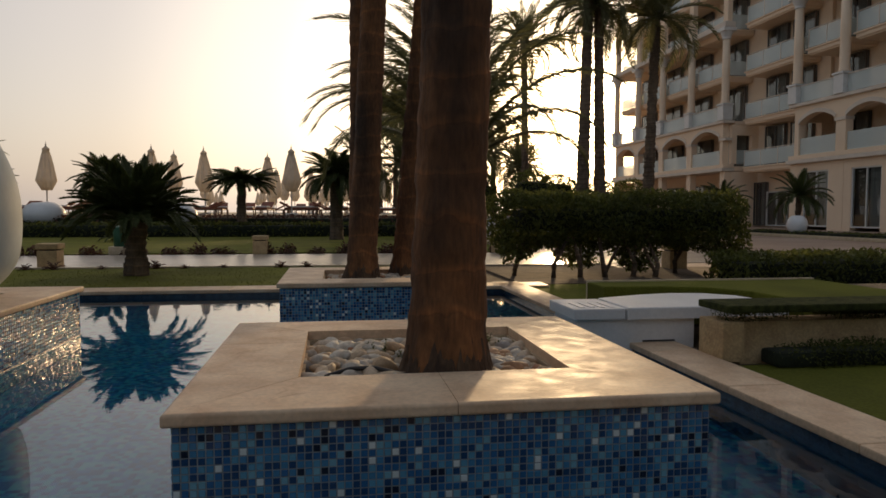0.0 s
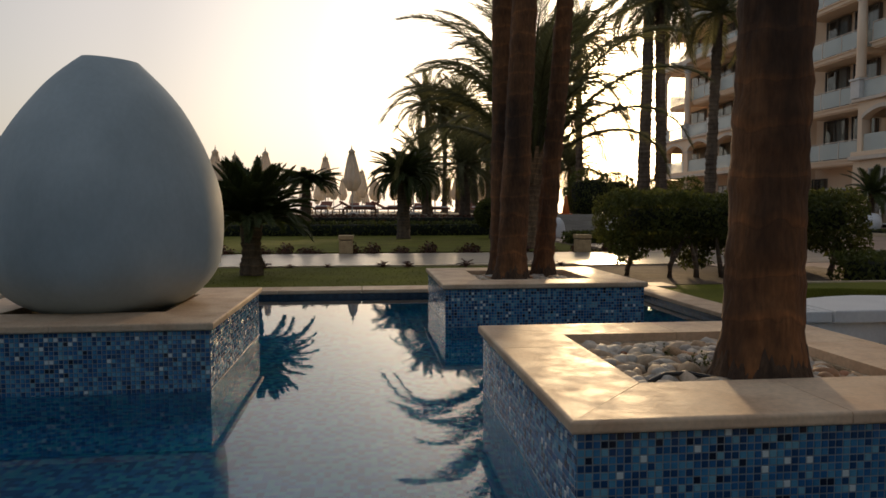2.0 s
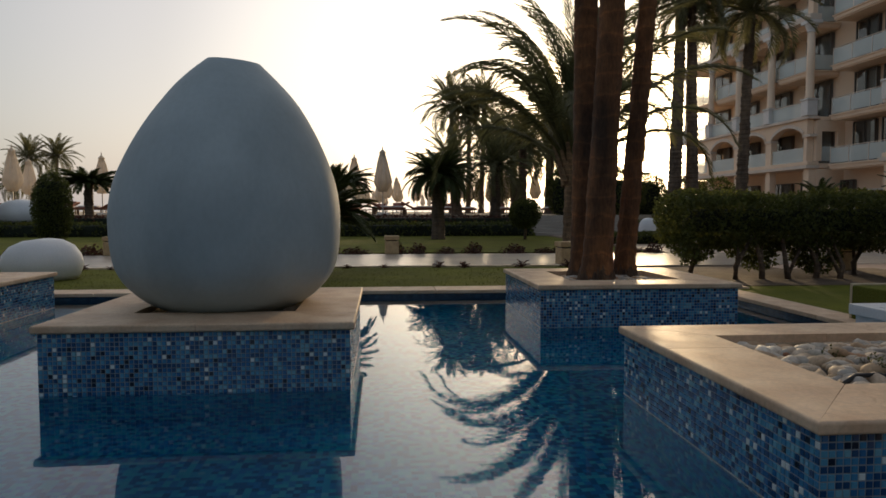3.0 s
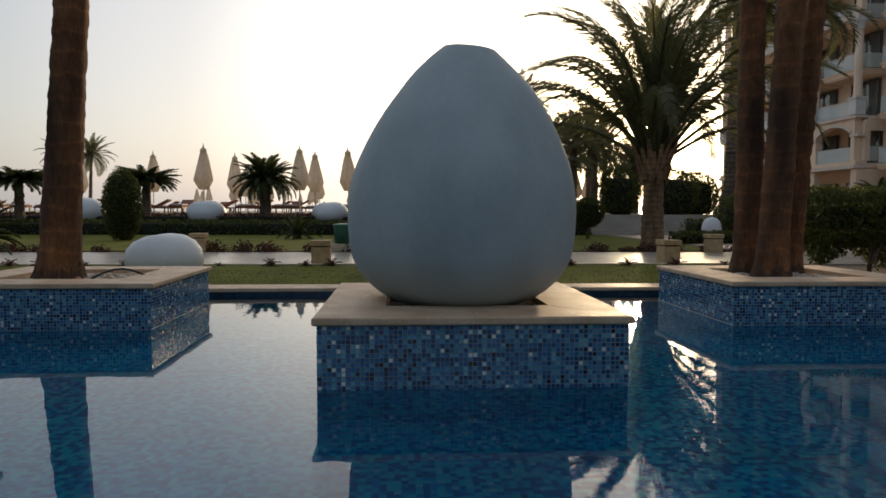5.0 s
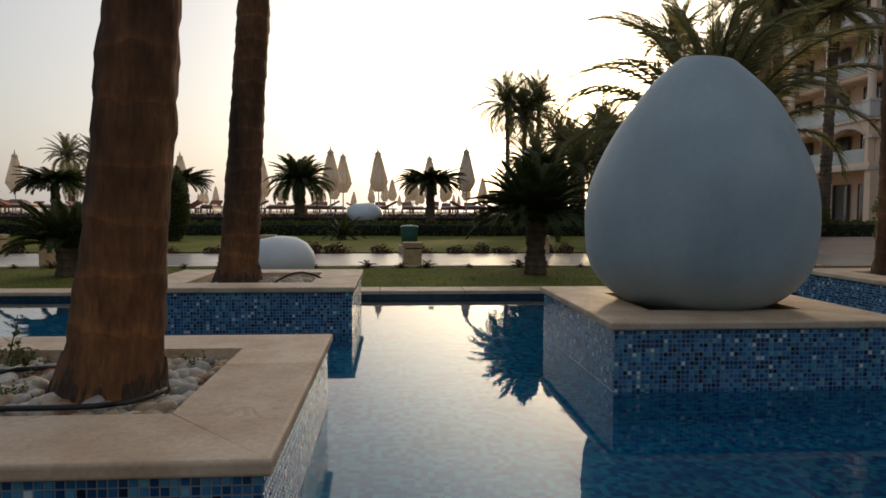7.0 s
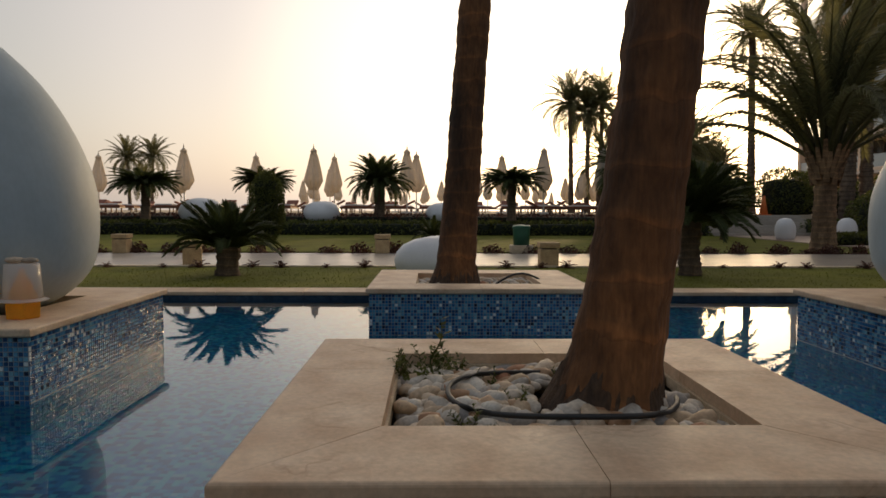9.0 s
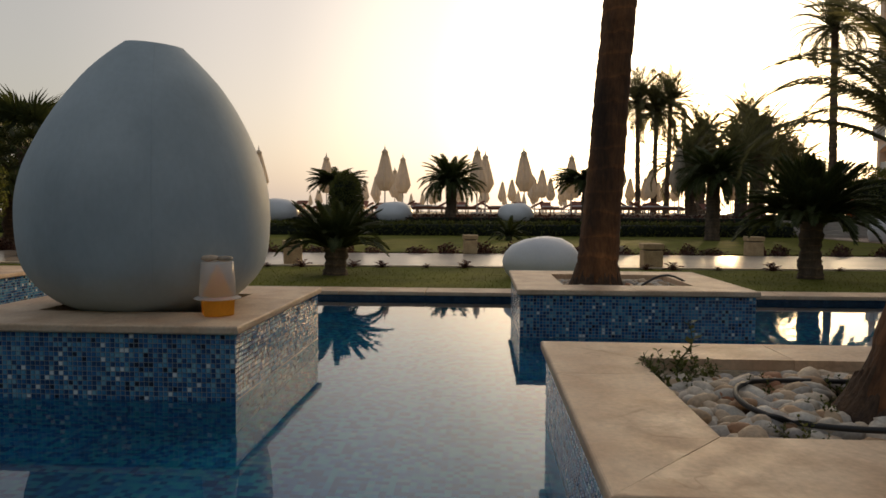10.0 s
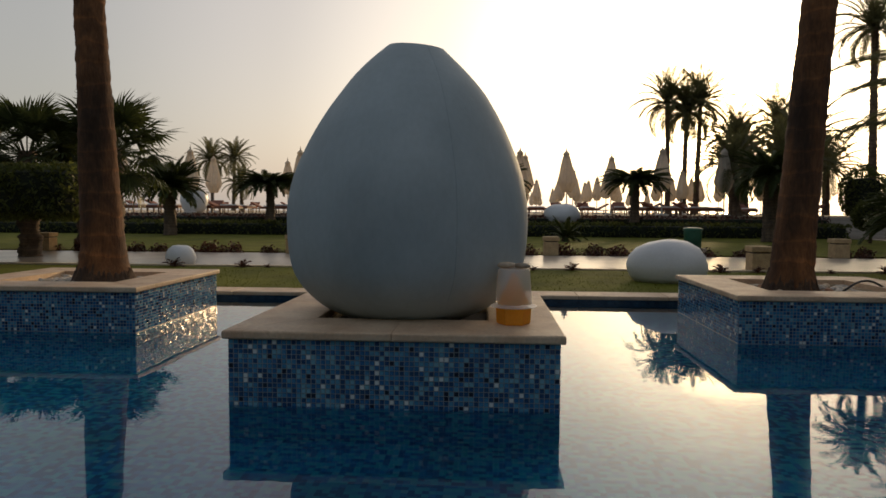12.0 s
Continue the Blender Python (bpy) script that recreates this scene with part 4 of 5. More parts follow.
# the clipped screen on bare stems beside the pool
lobes = [box_field(2.3, 7.1, 11.3, 12.9, 0.52, 1.56, 0.42)] + [ball_field(*q) for q in ((2.75, 12.0, 0.62, 0.4, 0.5, 0.35), (3.9, 12.1, 0.58, 0.45, 0.5, 0.42), (5.1, 12.0, 0.52, 0.5, 0.5, 0.46), (6.78, 11.9, 0.66, 0.36, 0.45, 0.46))]
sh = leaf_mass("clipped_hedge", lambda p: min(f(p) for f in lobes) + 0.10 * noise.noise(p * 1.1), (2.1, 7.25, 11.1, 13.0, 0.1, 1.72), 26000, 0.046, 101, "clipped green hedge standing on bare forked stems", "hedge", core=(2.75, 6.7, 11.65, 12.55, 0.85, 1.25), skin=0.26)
r = random.Random(5)
for i in range(9):
    bx, by = 2.7 + i * 0.52 + r.uniform(-0.12, 0.12) - sh.location.x, 11.9 + r.uniform(-0.35, 0.35) - sh.location.y
    z0 = -sh.location.z
    stem(sh, [(bx, by, z0), (bx + r.uniform(-0.08, 0.08), by, z0 + 0.25), (bx + r.uniform(-0.3, 0.3), by, z0 + 0.75)], [0.055, 0.045, 0.03], BARK_DARK)
    stem(sh, [(bx, by, z0 + 0.12), (bx + r.uniform(-0.35, 0.35), by + 0.1, z0 + 0.62)], [0.035, 0.025], BARK_DARK)
hedge("low_hedge", 5.75, 12.0, 9.7, 10.9, 0.0, 0.56, 8000, 0.06, 102, "low loose green hedge beside the paving", rounded=0.12)
hedge("low_hedge", 5.3, 8.6, 24.2, 25.5, 0.0, 0.45, 2600, 0.08, 131, "low loose planting before the terrace steps", rounded=0.15)
hedge("boundary_hedge", -60, 4.6, 32.5, 34.2, 0.0, 0.70, 16000, 0.11, 103, "long dark clipped hedge below the terrace", rounded=0.1)
hedge("boundary_hedge", 9.5, 20.0, 32.5, 34.2, 0.0, 0.80, 3000, 0.11, 104, "long dark clipped hedge below the terrace", rounded=0.1)
hedge("flower_bed", -60, 4.6, 34.3, 36.45, 0.3, 1.02, 11000, 0.10, 105, "brownish red bedding shrubs along the terrace", RED_LEAF, 0.1, "shrubs")
clump = leaf_mass("bedding_clump", ball_field(-24.0, 19.45, 0.05, 0.42, 0.26, 0.26), (-24.5, -23.5, 19.1, 19.8, 0.0, 0.36), 260, 0.055, 106, "clump of dark reddish bedding plants edging the lawn", "flowers", RED_LEAF)
tagged(clump, group="bedding clumps")
rb = random.Random(31)
bx = -23.6
while bx < 5.0:
    bx += rb.uniform(0.55, 1.25)
    copy_thing(clump, pose(bx, 19.45 + rb.uniform(-0.08, 0.08), 0.0, 0, 0, rb.choice((0, 180)) + rb.uniform(-10, 10)) @ Matrix.Diagonal((rb.uniform(0.7, 1.2), 1, rb.uniform(0.6, 1.15), 1)))
hedge("clipped_tree", -24.5, -19.9, 13.9, 15.4, 0.95, 2.15, 9000, 0.06, 107, "box-clipped green tree on a pale stem", rounded=0.3)
leaf_mass("topiary_bush", ball_field(-14.8, 26.6, 1.3, 0.70, 0.70, 1.4), (-15.7, -13.9, 25.7, 27.5, 0.0, 2.75), 9000, 0.05, 108, "egg-shaped clipped green bush on the lawn", "bush", core=(-15.2, -14.4, 26.2, 27.0, 0.2, 2.3), loose=0.35)
rt = leaf_mass("topiary_bush", ball_field(3.2, 28.5, 1.1, 0.7, 0.7, 0.65), (2.4, 4.0, 27.7, 29.3, 0.4, 1.8), 5000, 0.05, 109, "round clipped bush on a short stem", "bush", core=(2.8, 3.6, 28.1, 28.9, 0.7, 1.5), loose=0.4)
stem(rt, [(0, 0, -0.4), (0.03, 0, 0.0), (0, 0, 0.5)], [0.07, 0.06, 0.06], BARK_DARK)
for i, (x, y, w, h) in enumerate(((11.0, 30, 3.0, 2.2), (8.2, 24.5, 1.2, 1.5), (13.5, 33, 2.6, 1.9), (7.2, 36.8, 2.2, 2.6), (10.6, 38, 3.0, 2.6), (13.2, 41.0, 2.8, 2.6), (16.4, 42.0, 3.0, 3.3), (18.6, 42.4, 3.0, 3.4))):
    z = 0.0 if y < 36.4 else (0.02 if x > 15 else 1.0)
    leaf_mass("shrub", ball_field(x, y, z + h * 0.45, w / 2, w / 2, h * 0.55), (x - w * 0.6, x + w * 0.6, y - w * 0.6, y + w * 0.6, z, z + h * 1.05), 3000, 0.09, 110 + i, "loose dark green shrub beside the paving", "shrub", core=(x - w * 0.3, x + w * 0.3, y - w * 0.3, y + w * 0.3, z, z + h * 0.75))

# ---- beach umbrellas and loungers on the terrace ----
def umbrella():
    ob = thing("beach_umbrella", 0, 0, 0, "closed beige canvas beach umbrella on a pale pole", "umbrella", "closed umbrellas")
    raw("pole", *lathe([(0.035, 0.03), (0.035, 3.5)], 10), POLE, ob)
    raw("base", *lathe([(0.34, 0.0), (0.34, 0.06), (0.30, 0.09), (0.06, 0.11), (0.05, 0.25)], 20), POLE, ob)
    prof = [(0.08, 1.34), (0.22, 1.24), (0.30, 1.40), (0.41, 1.62), (0.46, 1.74), (0.425, 1.95), (0.36, 2.28), (0.29, 2.62), (0.215, 2.98), (0.15, 3.26), (0.185, 3.27), (0.155, 3.36), (0.05, 3.46), (0.03, 3.5)]
    fold = lambda a, z: 1 + (0.13 * math.cos(8 * a) + 0.05 * math.cos(5 * a + z * 2)) * (1 if z < 3.25 else 0.2)
    raw("canopy", *lathe(prof, 48, fold), CANVAS, ob, "folded beige canvas", True)
    raw("finial", *lathe([(0.015, 3.49), (0.035, 3.53), (0.03, 3.57), (0.012, 3.60), (0.01, 3.70)], 10), WOOD, ob)
    return ob


UMB = ((-14.9, 37.6), (-9.95, 38.0), (-7.36, 38.6), (-2.7, 35.0 + 1.9), (-21.9, 37.9), (-19.2, 42.5), (-14.6, 43.2), (-9.5, 41.1), (-27.8, 37.2), (-28.7, 42.6), (0.6, 37.4), (-25.0, 46.0), (-4.4, 42.0), (-32.0, 38.0))
first = umbrella()
first.matrix_basis = pose(*UMB[0], 1.0)
r = random.Random(12)
for x, y in UMB[1:]:
    copy_thing(first, pose(x, y, 1.0, r.uniform(-0.8, 0.8), r.uniform(-0.8, 0.8), r.uniform(0, 90)))
for row in range(9):
    y = 56 + row * 11
    for i in range(11):
        x = -11 * (y / 40) * 1.15 + i * (y / 40) * 2.9 + r.uniform(-1.6, 1.6)
        if r.random() < 0.72 and x < 14.0:
            copy_thing(first, pose(x, y + r.uniform(-2, 2), 1.0, r.uniform(-1, 1), r.uniform(-1, 1), r.uniform(0, 90)))

for i in range(11):
    copy_thing(first, pose(-6.5 + i * 1.85 + r.uniform(-0.5, 0.5), 71 + r.uniform(-4, 4), 1.0, r.uniform(-1, 1), r.uniform(-1, 1), r.uniform(0, 90)))


def lounger():
    ob = thing("sun_lounger", 0, 0, 0, "brown wooden sun lounger with a rust cushion and white towel", "lounger", "sun loungers")
    bm = bmesh.new()
    for a in ((-0.36, -0.30, 0, 2.0, 0.26, 0.32), (0.30, 0.36, 0, 2.0, 0.26, 0.32), (-0.30, 0.30, 0, 0.06, 0.26, 0.32), (-0.30, 0.30, 1.94, 2.0, 0.26, 0.32)):
        box(bm, *a)
    part("frame", bm, WOOD, ob)
    for x in (-0.33, 0.33):
        for y in (0.2, 1.8):
            part("leg", box_bm(x - 0.03, x + 0.03, y - 0.03, y + 0.03, 0, 0.26), WOOD, ob)
    part("cushion", box_bm(-0.33, 0.33, 0.02, 1.4, 0.32, 0.42, bevel=0.03), CUSHION, ob)
    b = part("backrest", box_bm(-0.33, 0.33, 0, 0.72, 0, 0.10, bevel=0.03), CUSHION, ob)
    b.matrix_basis = pose(0, 1.38, 0.33, 28)
    part("towel", box_bm(-0.30, 0.30, 0.15, 1.1, 0.421, 0.50, bevel=0.03), TOWEL, ob, "folded white towel")
    return ob


l0 = lounger()
l0.matrix_basis = pose(-30, 37.2, 1.0)
for row, (y, x0, step) in enumerate(((38.6, -31.0, 1.75), (42.6, -32.0, 1.9), (47.5, -33, 2.3))):
    for i in range(19):
        x = x0 + i * step + r.uniform(-0.3, 0.3)
        if min(abs(x - a) + abs(y - b) for a, b in UMB) > 0.9:
            copy_thing(l0, pose(x, y, 1.0, 0, 0, 90 * r.choice((0, 1, -1)) + r.uniform(-8, 8)))


# ---- white stones, domes and pots ----
def dome(name, x, y, z, rx, ry, h, seed, label, group=""):
    prof = [(0.80, 0.0), (0.92, 0.12), (0.99, 0.30), (1.0, 0.42), (0.94, 0.62), (0.78, 0.82), (0.50, 0.96), (0.2, 0.998), (0.02, 1.0)]
    vs, fs = lathe(prof, 40)
    off = Vector((seed * 3.1, 0, 0))
    vs = [(a * rx * (1 + 0.07 * noise.noise(Vector((a, b, c)) + off)), b * ry, c * h * (1 + 0.06 * noise.noise(Vector((a, b, c)) * 1.4 + off))) for a, b, c in vs]
    ob = raw(name, vs, fs, WHITE, None, "", True)
    ob.location = (x, y, z)
    return tagged(ob, label, "stone egg", group)


dome("white_stone", -8.6, 12.6, 0.03, 0.66, 0.55, 0.70, 1, "large smooth white egg-shaped stone lying on the lawn edge")
dome("white_ball", -18.15, 15.0, 0.02, 0.31, 0.31, 0.42, 2, "small smooth white ball lying on the lawn edge")
for i, (x, y, s) in enumerate(((-20.0, 34.9, 1.15), (-14.05, 34.9, 1.0), (-8.0, 34.9, 0.95), (6.2, 29.2, 0.44), (8.8, 29.2, 0.44))):
    dome("white_dome", x, y, 0.66 if y > 34 else 0.0, 0.95 * s, 0.8 * s, 0.95 * s if y > 34 else 2.1 * s, 5 + i, "smooth white egg stone among the flower bed", "white domes")


def bollard(x, y, z, turn=0.0):
    ob = thing("stone_bollard", x, y, z, "squat limestone path light with a cap", "bollard", "path lights", turn=turn)
    bm = box_bm(-0.19, 0.19, -0.19, 0.19, 0, 0.36, bevel=0.015)
    part("body", bm, SANDSTONE, ob)
    part("cap", box_bm(-0.21, 0.21, -0.21, 0.21, 0.385, 0.50, bevel=0.02), SANDSTONE, ob)
    part("louvre", box_bm(-0.15, 0.15, -0.15, 0.15, 0.36, 0.385), RUBBER, ob, "dark slot under the cap")
    return ob


b0 = bollard(-6.2, 14.95, 0.03)
for x, y, t in ((-13.65, 15.2, 18), (1.35, 15.3, 6), (-2.5, 19.3, 0), (-9.95, 19.3, 0), (-16.9, 19.2, 0), (4.2, 19.2, 4), (-24.0, 19.3, 0), (6.5, 13.3, 0)):
    copy_thing(b0, pose(x, y, 0.03, 0, 0, t))

bin_ob = thing("litter_bin", -6.15, 19.6, 0.02, "green plastic bin on a stone base beside the lawn", "bin")
part("base", box_bm(-0.3, 0.3, -0.25, 0.25, 0, 0.22, bevel=0.02), STONE, bin_ob)
raw("body", *lathe([(0.22, 0.22), (0.235, 0.66), (0.235, 0.68)], 28), GREEN_BIN, bin_ob, "", True)
raw("lid", *lathe([(0.255, 0.68), (0.255, 0.73), (0.22, 0.76), (0.02, 0.78)], 28), GREEN_BIN, bin_ob)

# seedlings along the path
sv = frond_data(0.22, 60, 0.09, 5, 0.3, 0.035, 0.4, 0.1, 77)
SEED_LEAF = mesh_of("sprig", sv, RED_LEAF)
seed0 = thing("bedding_plant", -18, 14.35, 0.03, "small reddish bedding plant in the lawn edge", "plant", "bedding plants")
crown(seed0, (0, 0, 0.0), [SEED_LEAF], 9, 15, 85, 78, 1.0, 0.01, "sprig")
r = random.Random(9)
x = -17.5
while x < 2.0:
    x += r.uniform(0.5, 1.4)
    copy_thing(seed0, pose(x, 14.40 + r.uniform(-0.05, 0.05), 0.03, 0, 0, r.uniform(0, 360)) @ Matrix.Scale(r.uniform(0.4, 0.95), 4))

# steps up to the terrace, with a cone on them
for i in range(6):
    slab("step_%d" % (i + 1), 4.75, 10.6, 33.3 + i * 0.55, 36.6, 0.004 + i * 0.165, 0.165 * (i + 1), PATH_STONE, "wide pale stone step up to the terrace", "step", 0.01)
cone = thing("traffic_cone", 8.8, 36.45, 0.99, "orange plastic traffic cone on the steps", "cone")
part("base", box_bm(-0.28, 0.28, -0.28, 0.28, 0, 0.05, bevel=0.01), CONE, cone)
raw("body", *lathe([(0.22, 0.05), (0.05, 1.0), (0.04, 1.01)], 20), CONE, cone, "", True)

# the lantern on the plinth
lan = thing("lantern", -11.45, 5.50, 0.437, "orange candle lantern under a clear plastic cup with pebbles on it", "lantern")
raw("cup", *lathe([(0.105, 0.0), (0.115, 0.01), (0.12, 0.11), (0.112, 0.115)], 6), WICK, lan, "orange faceted cup")
raw("collar", *lathe([(0.155, 0.117), (0.16, 0.122), (0.13, 0.135), (0.12, 0.135)], 32), VEIL, lan, "clear plastic collar")
raw("candle", *lathe([(0.11, 0.135), (0.01, 0.345)], 4), WICK, lan, "orange cone")
raw("cover", *lathe([(0.125, 0.137), (0.108, 0.37), (0.10, 0.375)], 32), VEIL, lan, "clear plastic cover", True)
for dx, s in ((-0.05, 0.05), (0.055, 0.045)):
    pv, pf = lathe([(0.1, 0), (0.8, 0.12), (1, 0.4), (0.8, 0.75), (0.1, 0.9)], 16)
    raw("pebble", [(a * s * 1.3 + dx, b * s, 0.376 + c * s) for a, b, c in pv], pf, PEBBLE, lan, "", True)


# ---- irrigation hoses and the plant in the bed ----
def hose(name, pts, label):
    return tagged(raw(name, *tube(pts, [0.012] * len(pts), 8), RUBBER, None, "", True), label, "hose")


hose("irrigation_hose", [(-8.04 + 0.44 * math.cos(a) * (1.2 if math.cos(a) < 0 else 1.0), 3.66 + 0.40 * math.sin(a), 0.408 + 0.012 * math.sin(3 * a)) for a in np.linspace(0.9, 6.1, 40)], "black irrigation hose ring round the palm")
hose("irrigation_hose", [(-0.55 + 0.12 * i, 3.35 + 0.10 * math.sin(i * 1.1), 0.375 + 0.02 * math.sin(i * 0.9)) for i in range(6)], "black irrigation hose lying on the pebbles")
hose("irrigation_hose", [(-7.95 + 0.08 * i, 8.2 + 0.03 * i, 0.37 + 0.12 * math.sin(min(i * 0.42, 3.14))) for i in range(9)], "black irrigation hose looped over the pebbles")


def sprig_data(length, leaves, leaf, seed):
    """A thin wavering stem along +x with small oval leaves all round it."""
    g = random.Random(seed)
    pts = [Vector((length * i / 6, 0.02 * math.sin(i * 1.3), 0.015 * math.sin(i * 0.9 + 1))) for i in range(7)]
    vs, fs = tube(pts, [0.004 - 0.0004 * i for i in range(7)], 5)
    for i in range(leaves):
        s = 0.15 + 0.85 * (i + 0.5) / leaves
        o = pts[min(int(s * 6), 5)].lerp(pts[min(int(s * 6), 5) + 1], s * 6 - min(int(s * 6), 5))
        a = i * 2.4 + g.uniform(-0.4, 0.4)
        v = Vector((0.5, math.cos(a), math.sin(a))).normalized()
        w = v.cross(Vector((1, 0, 0))).normalized()
        l = leaf * g.uniform(0.7, 1.2)
        b = len(vs)
        vs += [o, o + v * l * 0.5 + w * l * 0.3, o + v * l, o + v * l * 0.5 - w * l * 0.3]
        fs.append((b, b + 1, b + 2, b + 3))
    return vs, fs


WEED = mesh_of("sprig", sprig_data(0.20, 16, 0.045, 79), LEAF)
weed = thing("succulent", -8.66, 4.22, 0.31, "small leafy succulent in the corner of the planter", "plant")
crown(weed, (0, 0, 0.0), [WEED], 30, 8, 80, 91, 0.9, 0.07, "sprig")
tall = link("sprig", WEED, None, weed)
tall.matrix_basis = Matrix.Translation((0.03, 0.05, 0.05)) @ Matrix.Rotation(radians(-82), 4, "Y") @ Matrix.Scale(1.35, 4)
for i, (x, y) in enumerate(((-8.0, 4.02), (-8.28, 3.62), (-8.36, 3.98), (-7.66, 4.2), (-8.5, 3.3), (-0.25, 3.9), (-0.1, 3.72), (0.42, 4.1))):
    tuft = thing("weed", x, y, 0.32, "tiny green weed growing between the pebbles", "weed", "weeds")
    crown(tuft, (0, 0, 0.02), [WEED], 6, 25, 80, 200 + i, 0.55, 0.01, "sprig")

# ---- the raised bed and the white ledge beside the pool ----
bed = thing("raised_bed", 2.47, 4.82, 0.0, "raised bed with a tan stone wall and a dark clipped top", "raised bed")
part("wall", box_bm(0.16, 6.8, 0.04, 0.30, 0, 0.335), SANDSTONE, bed, "tan stone retaining wall")
part("pier", box_bm(-0.03, 0.15, -0.03, 0.32, 0.03, 0.345, bevel=0.012), SANDSTONE, bed, "tan stone end pier")
part("soil", box_bm(1.25, 6.8, 0.31, 2.30, 0, 0.36), SOIL, bed)
border = hedge("clipped_border", 2.50, 9.1, 4.79, 5.14, 0.346, 0.44, 9000, 0.012, 120, "low dark green border clipped flat on the raised bed", rounded=0.02, inset=0.02)
part("clipped_top", box_bm(-3.36, 3.36, -0.24, 0.20, 0.075, 0.135, bevel=0.015), TURF, border, "dense flat clipped top")
hedge("groundcover", 2.70, 9.1, 4.50, 4.84, 0.03, 0.20, 14000, 0.018, 122, "dark groundcover along the raised bed's wall", rounded=0.08, inset=0.05, category="plants")


def prism(outline, z0, z1, bevel):
    bm = bmesh.new()
    low, high = [bm.verts.new((a, b, z0)) for a, b in outline], [bm.verts.new((a, b, z1)) for a, b in outline]
    bm.faces.new(low[::-1])
    bm.faces.new(high)
    for i in range(len(outline)):
        k = (i + 1) % len(outline)
        bm.faces.new((low[i], low[k], high[k], high[i]))
    bmesh.ops.recalc_face_normals(bm, faces=bm.faces)
    if bevel:
        bmesh.ops.bevel(bm, geom=[e for e in bm.edges if all(v.co.z > z1 - 1e-6 for v in e.verts)], offset=bevel, segments=2, affect="EDGES", profile=0.5)
    return bm


curve = [(2.25, 6.68), (2.85, 6.66), (3.30, 6.48), (3.54, 6.10), (3.56, 5.55), (3.50, 5.18)]
part("raised_lawn", prism([(a - 2.47, b - 4.82) for a, b in [(5.0, 5.18), (5.0, 7.15), (2.25, 7.15)] + curve], 0.03, 0.42, 0.015), LAWN, bed, "strip of mown lawn on the raised bed")
part("lawn_edge", box_bm(-0.22, 2.55, 2.332, 2.372, 0.03, 0.435, bevel=0.008), STONE, bed, "pale edging of the raised lawn")
ledge = thing("white_ledge", 2.2, 5.9, 0.0, "white painted stone ledge with a curved back over the pool's edge", "ledge")
part("base", box_bm(-0.66, 0.42, -0.36, 0.22, -0.5, 0.265), WHITE, ledge)
part("step_block", box_bm(-0.70, -0.235, -0.40, 0.27, 0.268, 0.365, bevel=0.012), WHITE, ledge)
for i in range(4):
    part("groove_bar", box_bm(-0.62 + i * 0.09, -0.575 + i * 0.09, -0.34, -0.02, 0.3655, 0.371, bevel=0.002), WHITE, ledge)
part("top_slab", prism([(-0.22, -0.41), (1.30, -0.41), (1.30, -0.15), (1.22, 0.28), (1.0, 0.50), (0.66, 0.56), (0.3, 0.48), (-0.22, 0.27)], 0.268, 0.372, 0.014), WHITE, ledge)
part("outlet", box_bm(-0.06, 0.24, -0.366, -0.361, 0.065, 0.078), RUBBER, ledge, "dark slot over the coping")
slab("lawn_corner", 2.5, 5.6, 7.16, 10.55, 0.002, 0.03, LAWN, "shaded lawn behind the raised bed", "lawn")
gravel = slab("gravel_bed", 2.5, 7.4, 10.6, 13.6, 0.002, 0.035, EARTH, "gravel bed below the clipped hedge", "gravel")

pot = thing("flower_pot", -27.8, 37.7, 1.0, "large round white pot with a leafy plant on the terrace", "pot")
raw("body", *lathe([(0.45, 0), (0.62, 0.25), (0.74, 0.65), (0.72, 1.0), (0.62, 1.2), (0.56, 1.2), (0.54, 1.05)], 32), WHITE, pot, "", True)
crown(pot, (0, 0, 1.0), [SAGO[0], SAGO[1]], 22, 20, 85, 93, 0.55, 0.1)

# ---- the hotel beside the plaza ----
WALL = material("peach_render", (0.88, 0.68, 0.49), 0.9, 0.12, 0.5, 30, 0.08, second=(0.82, 0.62, 0.44))
TRIM = material("pale_stucco_trim", (0.74, 0.63, 0.52), 0.8, 0.12, 1.5, 30, 0.05)
RAIL = veil("frosted_balcony_glass", (0.74, 0.82, 0.79), 0.55)
FRAME = material("dark_window_frame", (0.10, 0.085, 0.07), 0.5, 0.2, 3, 30, 0.0)
DOOR_FRAME = material("white_door_frame", (0.72, 0.70, 0.66), 0.5, 0.1, 3, 30, 0.0)
CURTAIN = material("sheer_curtain", (0.30, 0.29, 0.27), 0.9, 0.3, 1.2, 14, 0.1, stretch=(1, 6, 0.2))
ROOM_SHADE = material("unlit_room_shade", (0.06, 0.05, 0.045), 0.9, 0.2, 1, 10, 0.0)
PANE = clear("window_glass", (0.75, 0.80, 0.80), 0.0, 1.45)

# walls out of view, added to dim the skylight at both pool ends
slab("wall_sky_block_wing", 35.6, 36.0, -9.0, 26.0, 0.0, 19.8, WALL, "unseen plain peach wall added to block the eastern sky", "wall")
for nm, a in (("wall_sky_block_east", (-0.5, 35.6, -9.8, -9.0)), ("wall_sky_block_west", (-36.0, -8.5, -9.8, -9.0)), ("wall_sky_block_side", (-36.8, -36.0, -9.0, 12.0))):
    slab(nm, *a, 0.0, 9.0, TURF, "tall dark clipped hedge closing the garden", "hedge")
hotel = thing("hotel_building", 35.2, 50.4, 0.0, "peach rendered hotel with arcades, columns and glass balconies", "building")
hotel.scale = (1.4, 1.4, 1.26)
HX, HY = 25.0, 36.0


